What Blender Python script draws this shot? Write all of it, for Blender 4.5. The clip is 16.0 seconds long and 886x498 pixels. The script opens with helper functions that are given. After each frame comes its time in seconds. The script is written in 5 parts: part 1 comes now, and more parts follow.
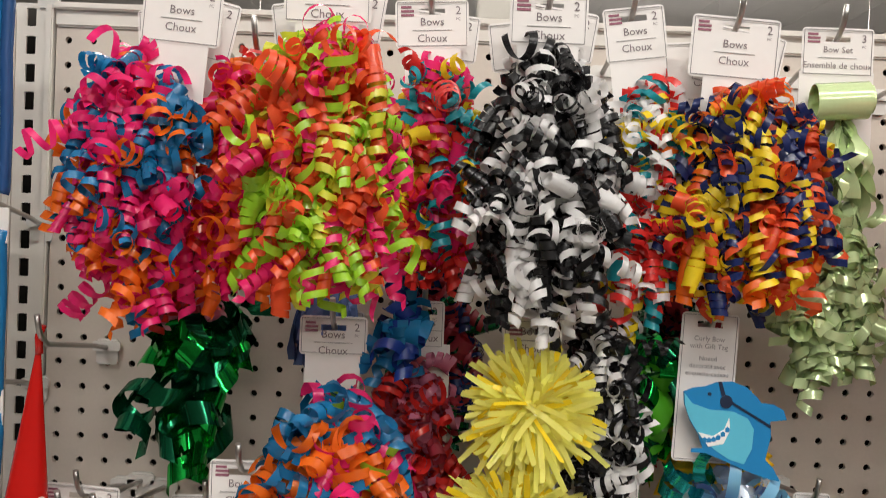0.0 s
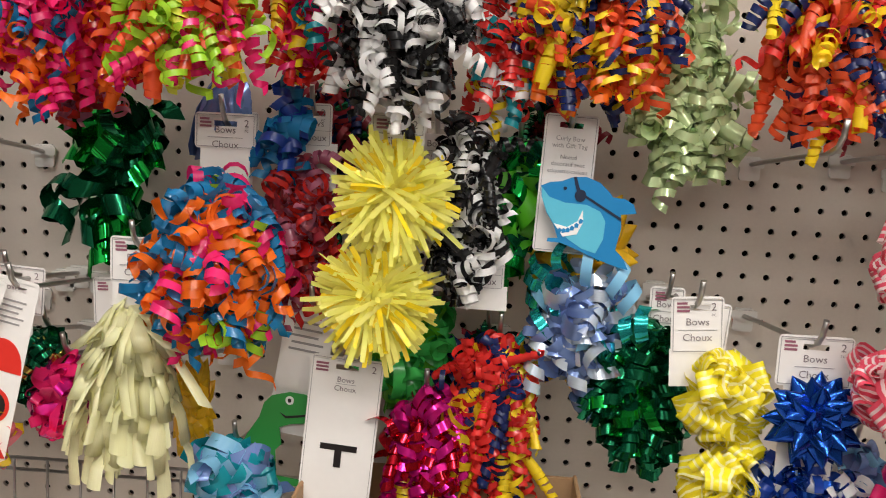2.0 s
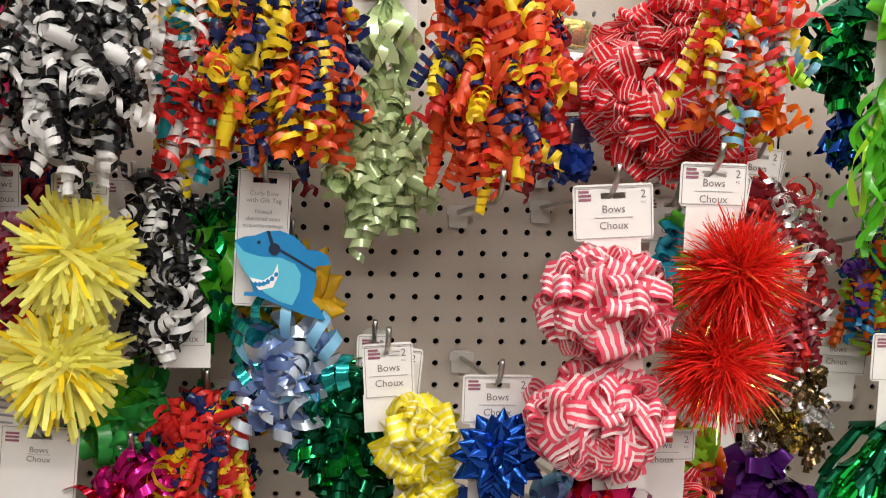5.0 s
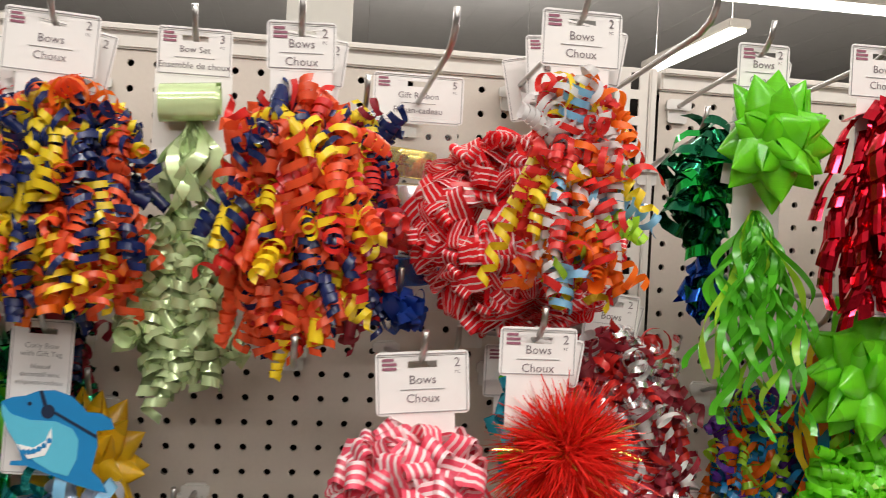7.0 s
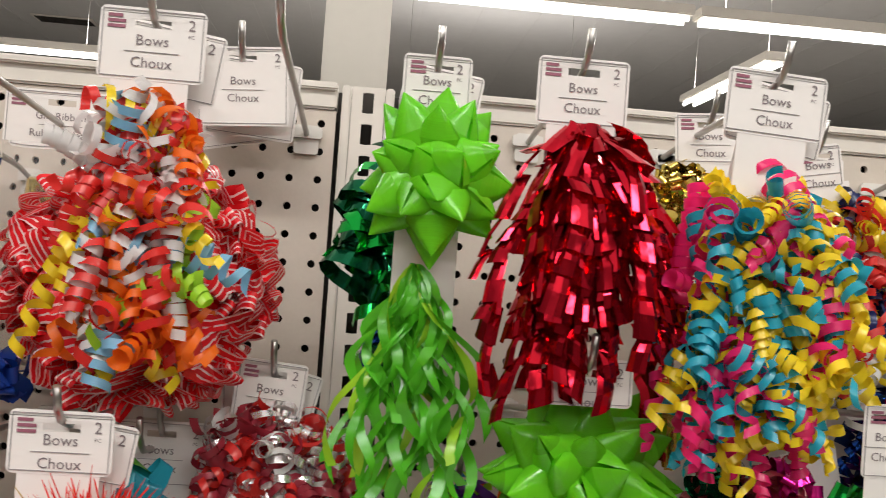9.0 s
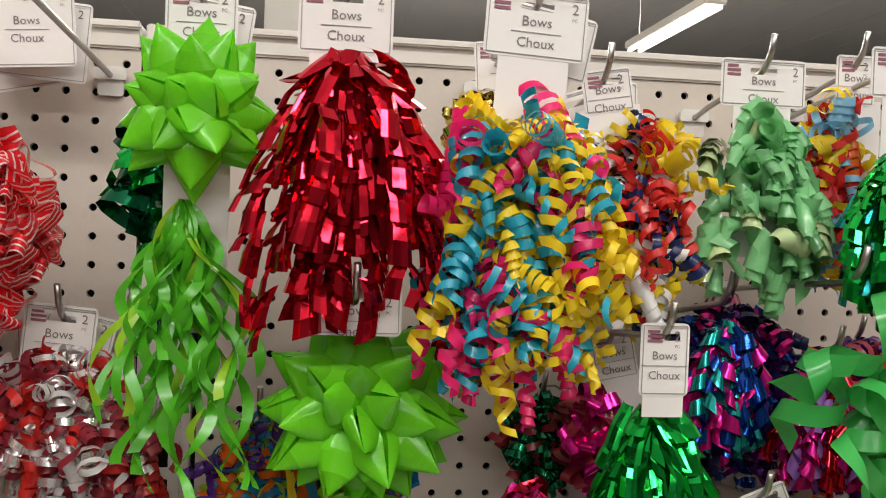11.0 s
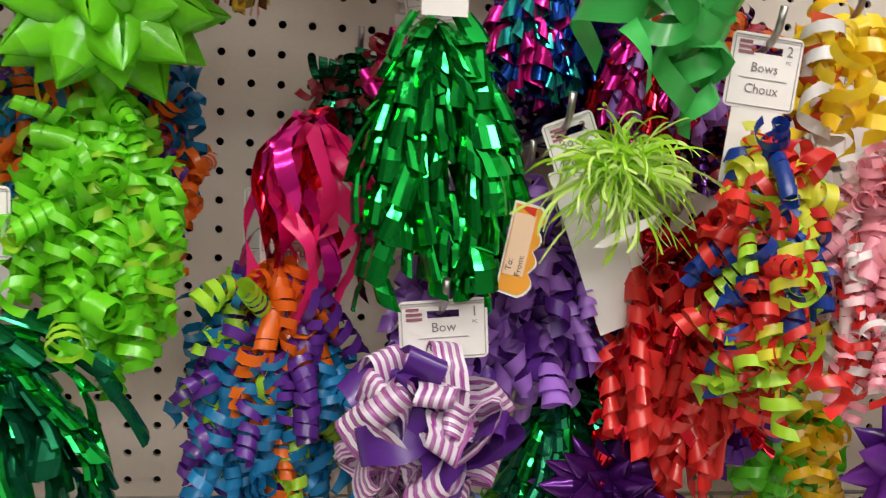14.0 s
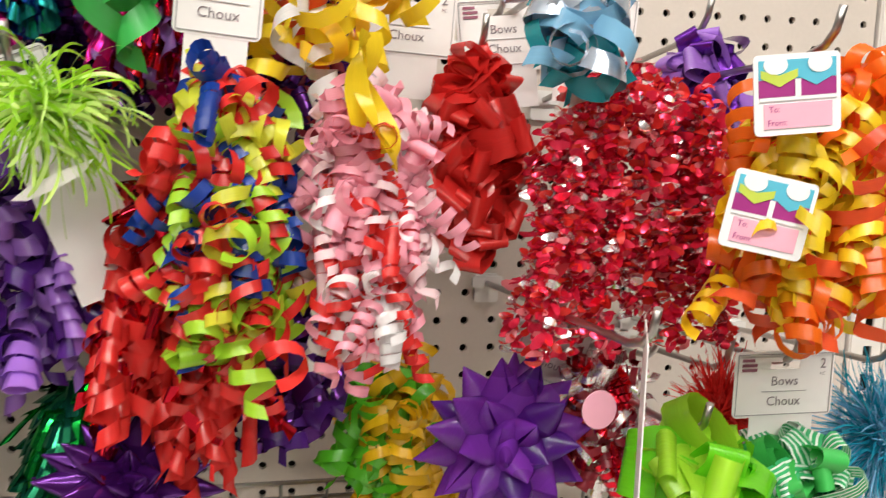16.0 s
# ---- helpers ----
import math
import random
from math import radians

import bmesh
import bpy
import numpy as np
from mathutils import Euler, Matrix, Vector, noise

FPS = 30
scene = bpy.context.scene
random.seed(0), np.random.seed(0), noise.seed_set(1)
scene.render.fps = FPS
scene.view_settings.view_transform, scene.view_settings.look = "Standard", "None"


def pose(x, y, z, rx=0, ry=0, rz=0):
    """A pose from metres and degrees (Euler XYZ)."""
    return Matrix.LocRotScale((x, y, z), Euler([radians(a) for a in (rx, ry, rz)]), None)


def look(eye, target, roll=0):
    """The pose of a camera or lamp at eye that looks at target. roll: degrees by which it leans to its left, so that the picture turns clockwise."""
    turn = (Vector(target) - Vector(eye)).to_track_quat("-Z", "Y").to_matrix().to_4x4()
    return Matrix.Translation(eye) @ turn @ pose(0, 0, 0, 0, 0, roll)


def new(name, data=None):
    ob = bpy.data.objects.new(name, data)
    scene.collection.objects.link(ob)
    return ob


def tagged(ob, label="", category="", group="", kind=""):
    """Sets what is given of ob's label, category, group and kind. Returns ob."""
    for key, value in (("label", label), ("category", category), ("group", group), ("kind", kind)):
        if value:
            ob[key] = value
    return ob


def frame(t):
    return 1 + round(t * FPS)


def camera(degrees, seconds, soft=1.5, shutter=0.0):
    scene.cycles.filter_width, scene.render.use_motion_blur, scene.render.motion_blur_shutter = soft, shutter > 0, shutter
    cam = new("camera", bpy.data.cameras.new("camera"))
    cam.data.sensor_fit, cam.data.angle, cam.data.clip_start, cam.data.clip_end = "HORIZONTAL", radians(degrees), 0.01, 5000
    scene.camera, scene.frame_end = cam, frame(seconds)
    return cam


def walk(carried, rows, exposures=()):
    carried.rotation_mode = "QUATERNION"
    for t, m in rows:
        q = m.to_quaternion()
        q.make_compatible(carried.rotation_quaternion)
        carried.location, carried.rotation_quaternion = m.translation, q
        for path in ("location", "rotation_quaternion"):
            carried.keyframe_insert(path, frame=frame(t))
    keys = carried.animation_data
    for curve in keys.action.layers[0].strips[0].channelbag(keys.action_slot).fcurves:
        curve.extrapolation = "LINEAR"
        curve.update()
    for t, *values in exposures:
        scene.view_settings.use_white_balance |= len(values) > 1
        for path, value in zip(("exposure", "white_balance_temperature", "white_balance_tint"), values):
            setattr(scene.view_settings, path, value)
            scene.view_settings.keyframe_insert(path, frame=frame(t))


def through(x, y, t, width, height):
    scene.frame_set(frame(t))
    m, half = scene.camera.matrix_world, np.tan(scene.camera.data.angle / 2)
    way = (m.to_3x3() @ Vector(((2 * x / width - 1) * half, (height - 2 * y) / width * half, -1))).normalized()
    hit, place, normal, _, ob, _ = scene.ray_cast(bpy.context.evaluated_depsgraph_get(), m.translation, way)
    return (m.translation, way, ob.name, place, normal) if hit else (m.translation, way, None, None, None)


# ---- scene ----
cam = camera(51.1, 16.0, soft=0.8, shutter=0.25)
# seconds, eye x y z, yaw to the left, pitch up, roll
PATH = [
    (0.0, 0.3963, -0.9534, 1.6146, 0.227, -1.099, 2.324),
    (0.5, 0.4232, -0.9792, 1.5975, 1.858, -4.031, 2.461),
    (1.0, 0.4616, -0.9867, 1.5850, 2.856, -6.267, 2.439),
    (1.5, 0.5154, -1.0086, 1.5660, 2.951, -7.674, 2.866),
    (2.0, 0.5589, -1.0246, 1.5448, 2.937, -8.127, 3.139),
    (2.5, 0.5955, -1.0377, 1.5294, 0.976, -7.695, 2.726),
    (3.0, 0.6265, -1.0394, 1.5255, -1.680, -7.850, 2.508),
    (3.5, 0.6506, -1.0410, 1.5218, -3.636, -7.578, 2.541),
    (4.0, 0.6674, -1.0426, 1.5261, -5.388, -7.134, 2.458),
    (6.5, 0.7655, -1.0099, 1.6193, -8.201, -1.001, 2.067),
    (7.0, 0.8301, -0.9596, 1.6356, -9.063, -0.600, 2.898),
    (7.5, 0.9221, -0.8737, 1.6507, -10.138, 0.135, 3.204),
    (8.0, 1.0077, -0.8353, 1.6658, -8.838, 0.791, 3.787),
    (8.5, 1.1060, -0.8282, 1.6725, -5.692, 0.768, 4.665),
    (9.0, 1.1876, -0.8416, 1.6732, -4.991, 1.153, 4.114),
    (11.5, 1.3391, -0.8504, 1.6539, -7.906, -3.171, 1.738),
    (12.0, 1.3621, -0.8349, 1.5992, -8.417, -4.662, 1.899),
    (12.5, 1.3826, -0.8410, 1.5635, -8.508, -4.744, 2.231),
    (13.0, 1.3883, -0.8370, 1.5305, -8.718, -4.880, 2.881),
    (13.5, 1.4220, -0.8455, 1.4844, -8.463, -6.015, 3.710),
    (14.0, 1.4832, -0.8212, 1.4681, -8.156, -7.997, 2.805),
    (14.5, 1.5452, -0.8055, 1.4539, -8.609, -10.199, 1.272),
    (15.0, 1.6357, -0.8012, 1.4387, -9.244, -11.373, 1.347),
    (15.5, 1.7461, -0.8196, 1.4277, -8.950, -9.808, 1.919),
    (16.0, 1.7809, -0.7905, 1.4445, -13.113, -8.270, 1.824),
]


def aim(x, y, z, yaw, pitch, roll):
    a, b = radians(yaw), radians(pitch)
    ahead = Vector((-math.sin(a) * math.cos(b), math.cos(a) * math.cos(b), math.sin(b)))
    return look((x, y, z), Vector((x, y, z)) + ahead, roll)


walk(cam, [(t, aim(*row)) for t, *row in PATH], [(0, 0.06), (0.5, 0.22), (2.0, 0.32), (4.0, 0.32), (6.5, 0.14), (8.5, -0.05), (9.0, -0.08), (11.5, -0.1), (12.5, 0.05), (13.0, 0.12), (14.5, 0.36), (16.0, 0.52)])

# ---- light ----
world = bpy.data.worlds.new("world")
scene.world = world
world.use_nodes = True
world.node_tree.nodes["Background"].inputs[0].default_value = (1.0, 0.95, 0.88, 1)
world.node_tree.nodes["Background"].inputs[1].default_value = 0.05
scene.view_settings.exposure = 0.0
CEIL, HANG = 5.0, 3.42
# x, y, direction, length of every strip light
STRIPS_OF_LIGHT = [(0.2, -1.7, "x", 2.4), (2.7, -1.7, "x", 2.4), (0.2, -4.6, "x", 2.4), (2.7, -4.6, "x", 2.4)]
STRIPS_OF_LIGHT += [(-0.5, 1.9, "x", 2.4), (3.0, 1.9, "x", 2.4), (-0.42, 5.05, "x", 2.4), (2.02, 5.05, "x", 2.4), (4.46, 5.05, "x", 2.4), (4.2, 6.85, "y", 1.9), (-2.5, 8.0, "x", 2.4), (2.6, 10.5, "x", 2.4)]


def strip_lamp(x, y, along, length, watts):
    """The light of one strip down to the shop, and an added fill lamp above it that brightens the ceiling."""
    for way, share, z in ((0, 1.0, -0.075), (180, 0.45, 0.085)):
        lamp = bpy.data.lights.new("tube_and_fill_light", "AREA")
        lamp.shape, lamp.size, lamp.size_y, lamp.energy = "RECTANGLE", length, 0.2, watts * share
        lamp.color = (1.0, 0.955, 0.91)
        ob = new("tube_and_fill_light", lamp)
        ob.matrix_world = pose(x, y, HANG + z, way, 0, 0 if along == "x" else 90)


for k, (lx, ly, along, length) in enumerate(STRIPS_OF_LIGHT):
    strip_lamp(lx, ly, along, length, 46 if k < 2 else 76 if k < 4 else 100 if ly == 5.05 else 66)


# ---- materials ----
def nodes_of(name):
    m = bpy.data.materials.new(name)
    m.use_nodes = True
    t = m.node_tree
    return m, t, t.nodes["Principled BSDF"]


def link(t, a, b):
    t.links.new(a, b)


def mixed(t, fac, a, b, mode="MIX"):
    n = t.nodes.new("ShaderNodeMix")
    n.data_type, n.blend_type = "RGBA", mode
    for sock, val in ((n.inputs[0], fac), (n.inputs[6], a), (n.inputs[7], b)):
        if hasattr(val, "is_linked"):
            link(t, val, sock)
        else:
            sock.default_value = val if isinstance(val, (int, float)) else (*val, 1)
    return n.outputs[2]


def ramp(t, fac, lo, hi, a, b):
    n = t.nodes.new("ShaderNodeMapRange")
    link(t, fac, n.inputs[0])
    for k, v in zip((1, 2, 3, 4), (lo, hi, a, b)):
        n.inputs[k].default_value = v
    return n.outputs[0]


def noise_of(t, scale, detail=3, coords="Object"):
    c = t.nodes.new("ShaderNodeTexCoord")
    n = t.nodes.new("ShaderNodeTexNoise")
    n.inputs["Scale"].default_value, n.inputs["Detail"].default_value = scale, detail
    link(t, c.outputs[coords], n.inputs["Vector"])
    return n.outputs["Fac"]


def bumped(t, b, height, strength, distance=0.001):
    n = t.nodes.new("ShaderNodeBump")
    n.inputs["Strength"].default_value, n.inputs["Distance"].default_value = strength, distance
    link(t, height, n.inputs["Height"])
    link(t, n.outputs[0], b.inputs["Normal"])


def surface(name, rgb, rough=0.5, metal=0.0, grain=60, amount=0.12, bump=0.1):
    m, t, b = nodes_of(name)
    n1, n2 = noise_of(t, grain), noise_of(t, grain / 14, 2)
    dark = tuple(c * (1 - 2 * amount) for c in rgb)
    c = mixed(t, n1, dark, rgb)
    c = mixed(t, ramp(t, n2, 0.3, 0.7, 0, 0.5), c, tuple(v * (1 - amount) for v in rgb))
    link(t, c, b.inputs["Base Color"])
    link(t, ramp(t, n2, 0.3, 0.7, rough * 0.85, rough * 1.15), b.inputs["Roughness"])
    b.inputs["Metallic"].default_value = metal
    bumped(t, b, n1, bump)
    return m


RIBBONS = {}


def ribbon(rgb, rough=0.26, metal=0.0, stripe=None, lines=3, wide=0.3, through=0.30):
    """Ribbon: each strand a little different, fine threads along it, stripes along it where given."""
    key = (rgb, rough, metal, stripe, lines, wide, through)
    if key in RIBBONS:
        return RIBBONS[key]
    m, t, b = nodes_of("ribbon_foil" if metal else "ribbon")
    geo = t.nodes.new("ShaderNodeNewGeometry")
    info = t.nodes.new("ShaderNodeObjectInfo")
    both = t.nodes.new("ShaderNodeMath")
    both.operation = "ADD"
    link(t, geo.outputs["Random Per Island"], both.inputs[0])
    link(t, info.outputs["Random"], both.inputs[1])
    turn = t.nodes.new("ShaderNodeMath")
    turn.operation = "FRACT"
    link(t, both.outputs[0], turn.inputs[0])
    rnd = turn.outputs[0]
    dark, pale = tuple(c * 0.78 for c in rgb), tuple(min(1, c * 1.12 + 0.005) for c in rgb)
    c = mixed(t, rnd, dark, pale)
    uv = t.nodes.new("ShaderNodeUVMap")
    sep = t.nodes.new("ShaderNodeSeparateXYZ")
    link(t, uv.outputs[0], sep.inputs[0])
    if stripe:
        w = t.nodes.new("ShaderNodeMath")
        w.operation = "MULTIPLY"
        w.inputs[1].default_value = lines
        link(t, sep.outputs[0], w.inputs[0])
        fr = t.nodes.new("ShaderNodeMath")
        fr.operation = "FRACT"
        link(t, w.outputs[0], fr.inputs[0])
        gt = t.nodes.new("ShaderNodeMath")
        gt.operation = "LESS_THAN"
        gt.inputs[1].default_value = wide
        link(t, fr.outputs[0], gt.inputs[0])
        c = mixed(t, gt.outputs[0], c, stripe)
    thread = t.nodes.new("ShaderNodeTexNoise")
    thread.inputs["Scale"].default_value, thread.inputs["Detail"].default_value = 1.0, 2
    v = t.nodes.new("ShaderNodeCombineXYZ")
    for k, mul in ((0, 26.0), (1, 60.0)):
        mm = t.nodes.new("ShaderNodeMath")
        mm.operation = "MULTIPLY"
        mm.inputs[1].default_value = mul
        link(t, sep.outputs[k], mm.inputs[0])
        link(t, mm.outputs[0], v.inputs[k])
    link(t, rnd, v.inputs[2])
    link(t, v.outputs[0], thread.inputs["Vector"])
    c = mixed(t, ramp(t, thread.outputs["Fac"], 0.35, 0.7, 0, 0.28), c, pale)
    link(t, c, b.inputs["Base Color"])
    b.inputs["Roughness"].default_value, b.inputs["Metallic"].default_value = rough, metal
    if metal:
        crumple = noise_of(t, 45, 1)
        bumped(t, b, crumple, 0.16, 0.004)
    else:
        bumped(t, b, thread.outputs["Fac"], 0.15, 0.0006)
        glow = t.nodes.new("ShaderNodeBsdfTranslucent")
        link(t, c, glow.inputs["Color"])
        both = t.nodes.new("ShaderNodeMixShader")
        both.inputs[0].default_value = through
        link(t, b.outputs[0], both.inputs[1])
        link(t, glow.outputs[0], both.inputs[2])
        link(t, both.outputs[0], t.nodes["Material Output"].inputs["Surface"])
        b.inputs["Coat Weight"].default_value, b.inputs["Coat Roughness"].default_value = 0.22, 0.10
    RIBBONS[key] = m
    return m


WHITE_PAINT = surface("cream_metal_paint", (0.72, 0.68, 0.62), 0.45, 0, 90, 0.03, 0.05)
BOARD = surface("pegboard_enamel", (0.60, 0.535, 0.465), 0.5, 0, 240, 0.05, 0.12)
# Near-black: shade behind holes and slots put into colour; also the vent slats.
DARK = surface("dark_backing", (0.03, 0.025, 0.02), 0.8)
CARD = surface("white_card", (0.80, 0.77, 0.74), 0.45, 0, 150, 0.03, 0.04)
INK = surface("grey_ink", (0.22, 0.18, 0.19), 0.6)
LINE = surface("pale_ink", (0.35, 0.33, 0.33), 0.6)
LOGO = surface("wine_ink", (0.32, 0.11, 0.16), 0.6)
STEEL = surface("zinc_wire", (0.50, 0.48, 0.46), 0.32, 1.0, 200, 0.1, 0.1)
CEILING = surface("ceiling_paint", (0.62, 0.61, 0.60), 0.8, 0, 6, 0.06, 0.1)
VINYL = surface("vinyl_floor", (0.60, 0.57, 0.53), 0.35, 0, 30, 0.08, 0.02)
PLASTER = surface("wall_plaster", (0.62, 0.59, 0.55), 0.7, 0, 10, 0.05, 0.1)
# For the added block across the aisle: dark so foils reflect less light.
UNSEEN_DARK = surface("unseen_dark_block", (0.16, 0.13, 0.11), 0.6, 0, 9, 0.3, 0.3)
PILLAR = surface("pillar_paint", (0.90, 0.88, 0.82), 0.5, 0, 8, 0.03, 0.05)
SADDLE = surface("milky_plastic", (0.70, 0.68, 0.64), 0.25, 0, 80, 0.03, 0.03)
BROWN = surface("cardboard", (0.36, 0.22, 0.11), 0.75, 0, 120, 0.08, 0.15)
m_tube, t_tube, b_tube = nodes_of("lit_tube")
b_tube.inputs["Emission Color"].default_value, b_tube.inputs["Emission Strength"].default_value = (1.0, 0.97, 0.9, 1), 3.5
TUBE = m_tube
m_clear, t_clear, b_clear = nodes_of("clear_plastic")
b_clear.inputs["Base Color"].default_value = (0.95, 0.95, 0.95, 1)
b_clear.inputs["Roughness"].default_value, b_clear.inputs["Transmission Weight"].default_value, b_clear.inputs["IOR"].default_value = 0.08, 0.92, 1.2
CLEAR = m_clear


# ---- mesh helpers ----
def part(name, bm, material, parent=None, label=""):
    me = bpy.data.meshes.new(name)
    bm.to_mesh(me)
    bm.free()
    return placed(name, me, material, parent, label)


def placed(name, me, material, parent=None, label=""):
    if material and not me.materials:
        me.materials.append(material)
    ob = new(name, me)
    if parent:
        ob.parent = parent
    if label:
        ob["label"] = label
    return ob


def thing(name, at, label, category, group="", kind=""):
    ob = new(name)
    ob.location, ob.empty_display_size = at, 0.02
    return tagged(ob, label, category, group, kind)


def add_box(bm, x0, y0, z0, x1, y1, z1, bevel=0.0):
    m = Matrix.Translation(((x0 + x1) / 2, (y0 + y1) / 2, (z0 + z1) / 2)) @ Matrix.Diagonal((x1 - x0, y1 - y0, z1 - z0, 1))
    g = bmesh.ops.create_cube(bm, size=1, matrix=m)
    if bevel:
        edges = list({e for v in g["verts"] for e in v.link_edges})
        bmesh.ops.bevel(bm, geom=edges, offset=bevel, segments=2, affect="EDGES")


def box(name, lo, hi, material, parent=None, bevel=0.0, label=""):
    bm = bmesh.new()
    add_box(bm, *lo, *hi, bevel)
    return part(name, bm, material, parent, label)


def tube(bm, path, r, sides=8):
    """A round bar along a list of points."""
    rings = []
    pts = [Vector(p) for p in path]
    for k, p in enumerate(pts):
        d = (pts[min(k + 1, len(pts) - 1)] - pts[max(k - 1, 0)]).normalized()
        a = d.cross(Vector((1, 0, 0)) if abs(d.x) < 0.9 else Vector((0, 1, 0))).normalized()
        b = d.cross(a)
        rings.append([bm.verts.new(p + r * (math.cos(w) * a + math.sin(w) * b)) for w in (2 * math.pi * i / sides for i in range(sides))])
    for r0, r1 in zip(rings, rings[1:]):
        for i in range(sides):
            f = bm.faces.new((r0[i], r0[(i + 1) % sides], r1[(i + 1) % sides], r1[i]))
            f.smooth = True
    bm.faces.new(rings[0][::-1])
    bm.faces.new(rings[-1])


def plate(bm, outline, y0, y1):
    """A flat shape in x and z, of thickness y0 to y1 (y0 in front)."""
    front = [bm.verts.new((x, y0, z)) for x, z in outline]
    back = [bm.verts.new((x, y1, z)) for x, z in outline]
    n = len(outline)
    bm.faces.new(front)
    bm.faces.new(back[::-1])
    for i in range(n):
        bm.faces.new((front[(i + 1) % n], front[i], back[i], back[(i + 1) % n]))
    bmesh.ops.recalc_face_normals(bm, faces=bm.faces[:])


def rounded(x0, z0, x1, z1, r, n=4):
    out = []
    for cx, cz, a in ((x1 - r, z1 - r, 0), (x0 + r, z1 - r, 90), (x0 + r, z0 + r, 180), (x1 - r, z0 + r, 270)):
        for k in range(n + 1):
            w = radians(a + 90 * k / n)
            out.append((cx + r * math.cos(w), cz + r * math.sin(w)))
    return out


class Strips:
    """Many thin ribbons gathered into one mesh: a centre line and a half-width for each."""

    def __init__(self):
        self.v, self.f, self.uv, self.n = [], [], [], 0

    def add(self, centre, half):
        c, h = np.asarray(centre), np.asarray(half)
        n = len(c)
        v = np.empty((2 * n, 3))
        v[0::2], v[1::2] = c - h, c + h
        i = self.n + 2 * np.arange(n - 1)
        self.f.append(np.stack([i, i + 1, i + 3, i + 2], 1))
        along = np.r_[0, np.cumsum(np.linalg.norm(np.diff(c, axis=0), axis=1))]
        uv = np.empty((n - 1, 4, 2))
        uv[:, 0], uv[:, 1] = np.stack([0 * along[:-1], along[:-1]], 1), np.stack([0 * along[:-1] + 1, along[:-1]], 1)
        uv[:, 2], uv[:, 3] = np.stack([0 * along[1:] + 1, along[1:]], 1), np.stack([0 * along[1:], along[1:]], 1)
        self.uv.append(uv.reshape(-1, 2))
        self.v.append(v)
        self.n += 2 * n

    def grid(self, rows):
        """A sheet bent two ways: rows of points along it, each as long as the others."""
        p = np.asarray(rows)
        m, n = p.shape[:2]
        i = self.n + (np.arange(m - 1)[:, None] * n + np.arange(n - 1)).ravel()
        self.f.append(np.stack([i, i + 1, i + n + 1, i + n], 1))
        u, v = np.meshgrid(np.linspace(0, 1, n), np.linspace(0, 0.02 * m, m))
        uv = np.stack([u, v], 2).reshape(-1, 2)
        self.uv.append(uv[np.stack([i, i + 1, i + n + 1, i + n], 1).ravel() - self.n])
        self.v.append(p.reshape(-1, 3))
        self.n += m * n

    def part(self, name, material, parent, label="", smooth=True):
        if not self.n:
            return None
        v, f, uv = np.concatenate(self.v), np.concatenate(self.f), np.concatenate(self.uv)
        me = bpy.data.meshes.new(name)
        me.vertices.add(len(v))
        me.vertices.foreach_set("co", v.ravel())
        me.loops.add(4 * len(f))
        me.loops.foreach_set("vertex_index", f.ravel())
        me.polygons.add(len(f))
        me.polygons.foreach_set("loop_start", 4 * np.arange(len(f)))
        me.polygons.foreach_set("use_smooth", np.full(len(f), smooth))
        layer = me.uv_layers.new(name="UVMap")
        layer.data.foreach_set("uv", uv.ravel())
        me.update(calc_edges=True)
        return placed(name, me, material, parent, label)


def unit(v):
    return v / (np.linalg.norm(v) + 1e-9)


def across(d):
    a = unit(np.cross(d, (1, 0, 0) if abs(d[0]) < 0.8 else (0, 0, 1)))
    return a, np.cross(d, a)


def coil(S, rng, start, way, length, r, width, pitch, fall, seg=10):
    """A curled ribbon: a helix whose flat side faces out, round an axis that bends over and hangs."""
    turns = max(1.0, length / pitch)
    n = int(turns * seg) + 2
    t = np.linspace(0, 1, n)
    way = unit(way)
    b = np.clip(fall * t * (1.6 - 0.6 * t), 0, 0.93)[:, None]
    T = unit2(way * (1 - b) + np.array([0, 0, -1.0]) * b)
    axis = start + np.cumsum(T, axis=0) * (length / n)
    a0, _ = across(way)
    a = unit2(a0 - T * (T @ a0)[:, None])
    c0 = np.cross(T, a)
    ang = rng.uniform(0, 6.28) + rng.choice((-1, 1)) * 2 * np.pi * turns * (t + 0.07 * np.sin(6.28 * (t + rng.random())))
    rr = r * (1.12 - 0.34 * t) * (1 + 0.16 * np.sin(t * rng.uniform(4, 9) + rng.uniform(0, 6.28)))
    out = np.cos(ang)[:, None] * a + np.sin(ang)[:, None] * c0
    S.add(axis + out * rr[:, None], unit2(out * rng.normal(0, 0.2) + T) * (width / 2))


def unit2(v):
    return v / (np.linalg.norm(v, axis=1)[:, None] + 1e-9)


class Pile:
    """Ribbons of several colours: each one a part of its own, or, where nobody could count them, one part for each colour."""

    def __init__(self, colours, single):
        self.colours, self.single, self.got = colours, single, []
        self.joined = [Strips() for _ in colours]

    def pick(self, rng, weights):
        w = np.array(weights if weights else [1] * len(self.colours), float)
        return rng.choice(len(self.colours), p=w / w.sum())

    def take(self, rng, weights, k=None):
        k = self.pick(rng, weights) if k is None else k
        if not self.single:
            return self.joined[k]
        self.got.append((k, Strips()))
        return self.got[-1][1]

    def finish(self, parent, word, smooth=True):
        for k, S in self.got:
            S.part(word, self.colours[k][1], parent, "", smooth)
        for S, (name, mat) in zip(self.joined, self.colours):
            ob = S.part(f"{name}_{word}", mat, parent, f"{name.replace('_', ' ')} {word.replace('_', ' ')}", smooth)
            if ob:
                ob["kind"] = "stuff"


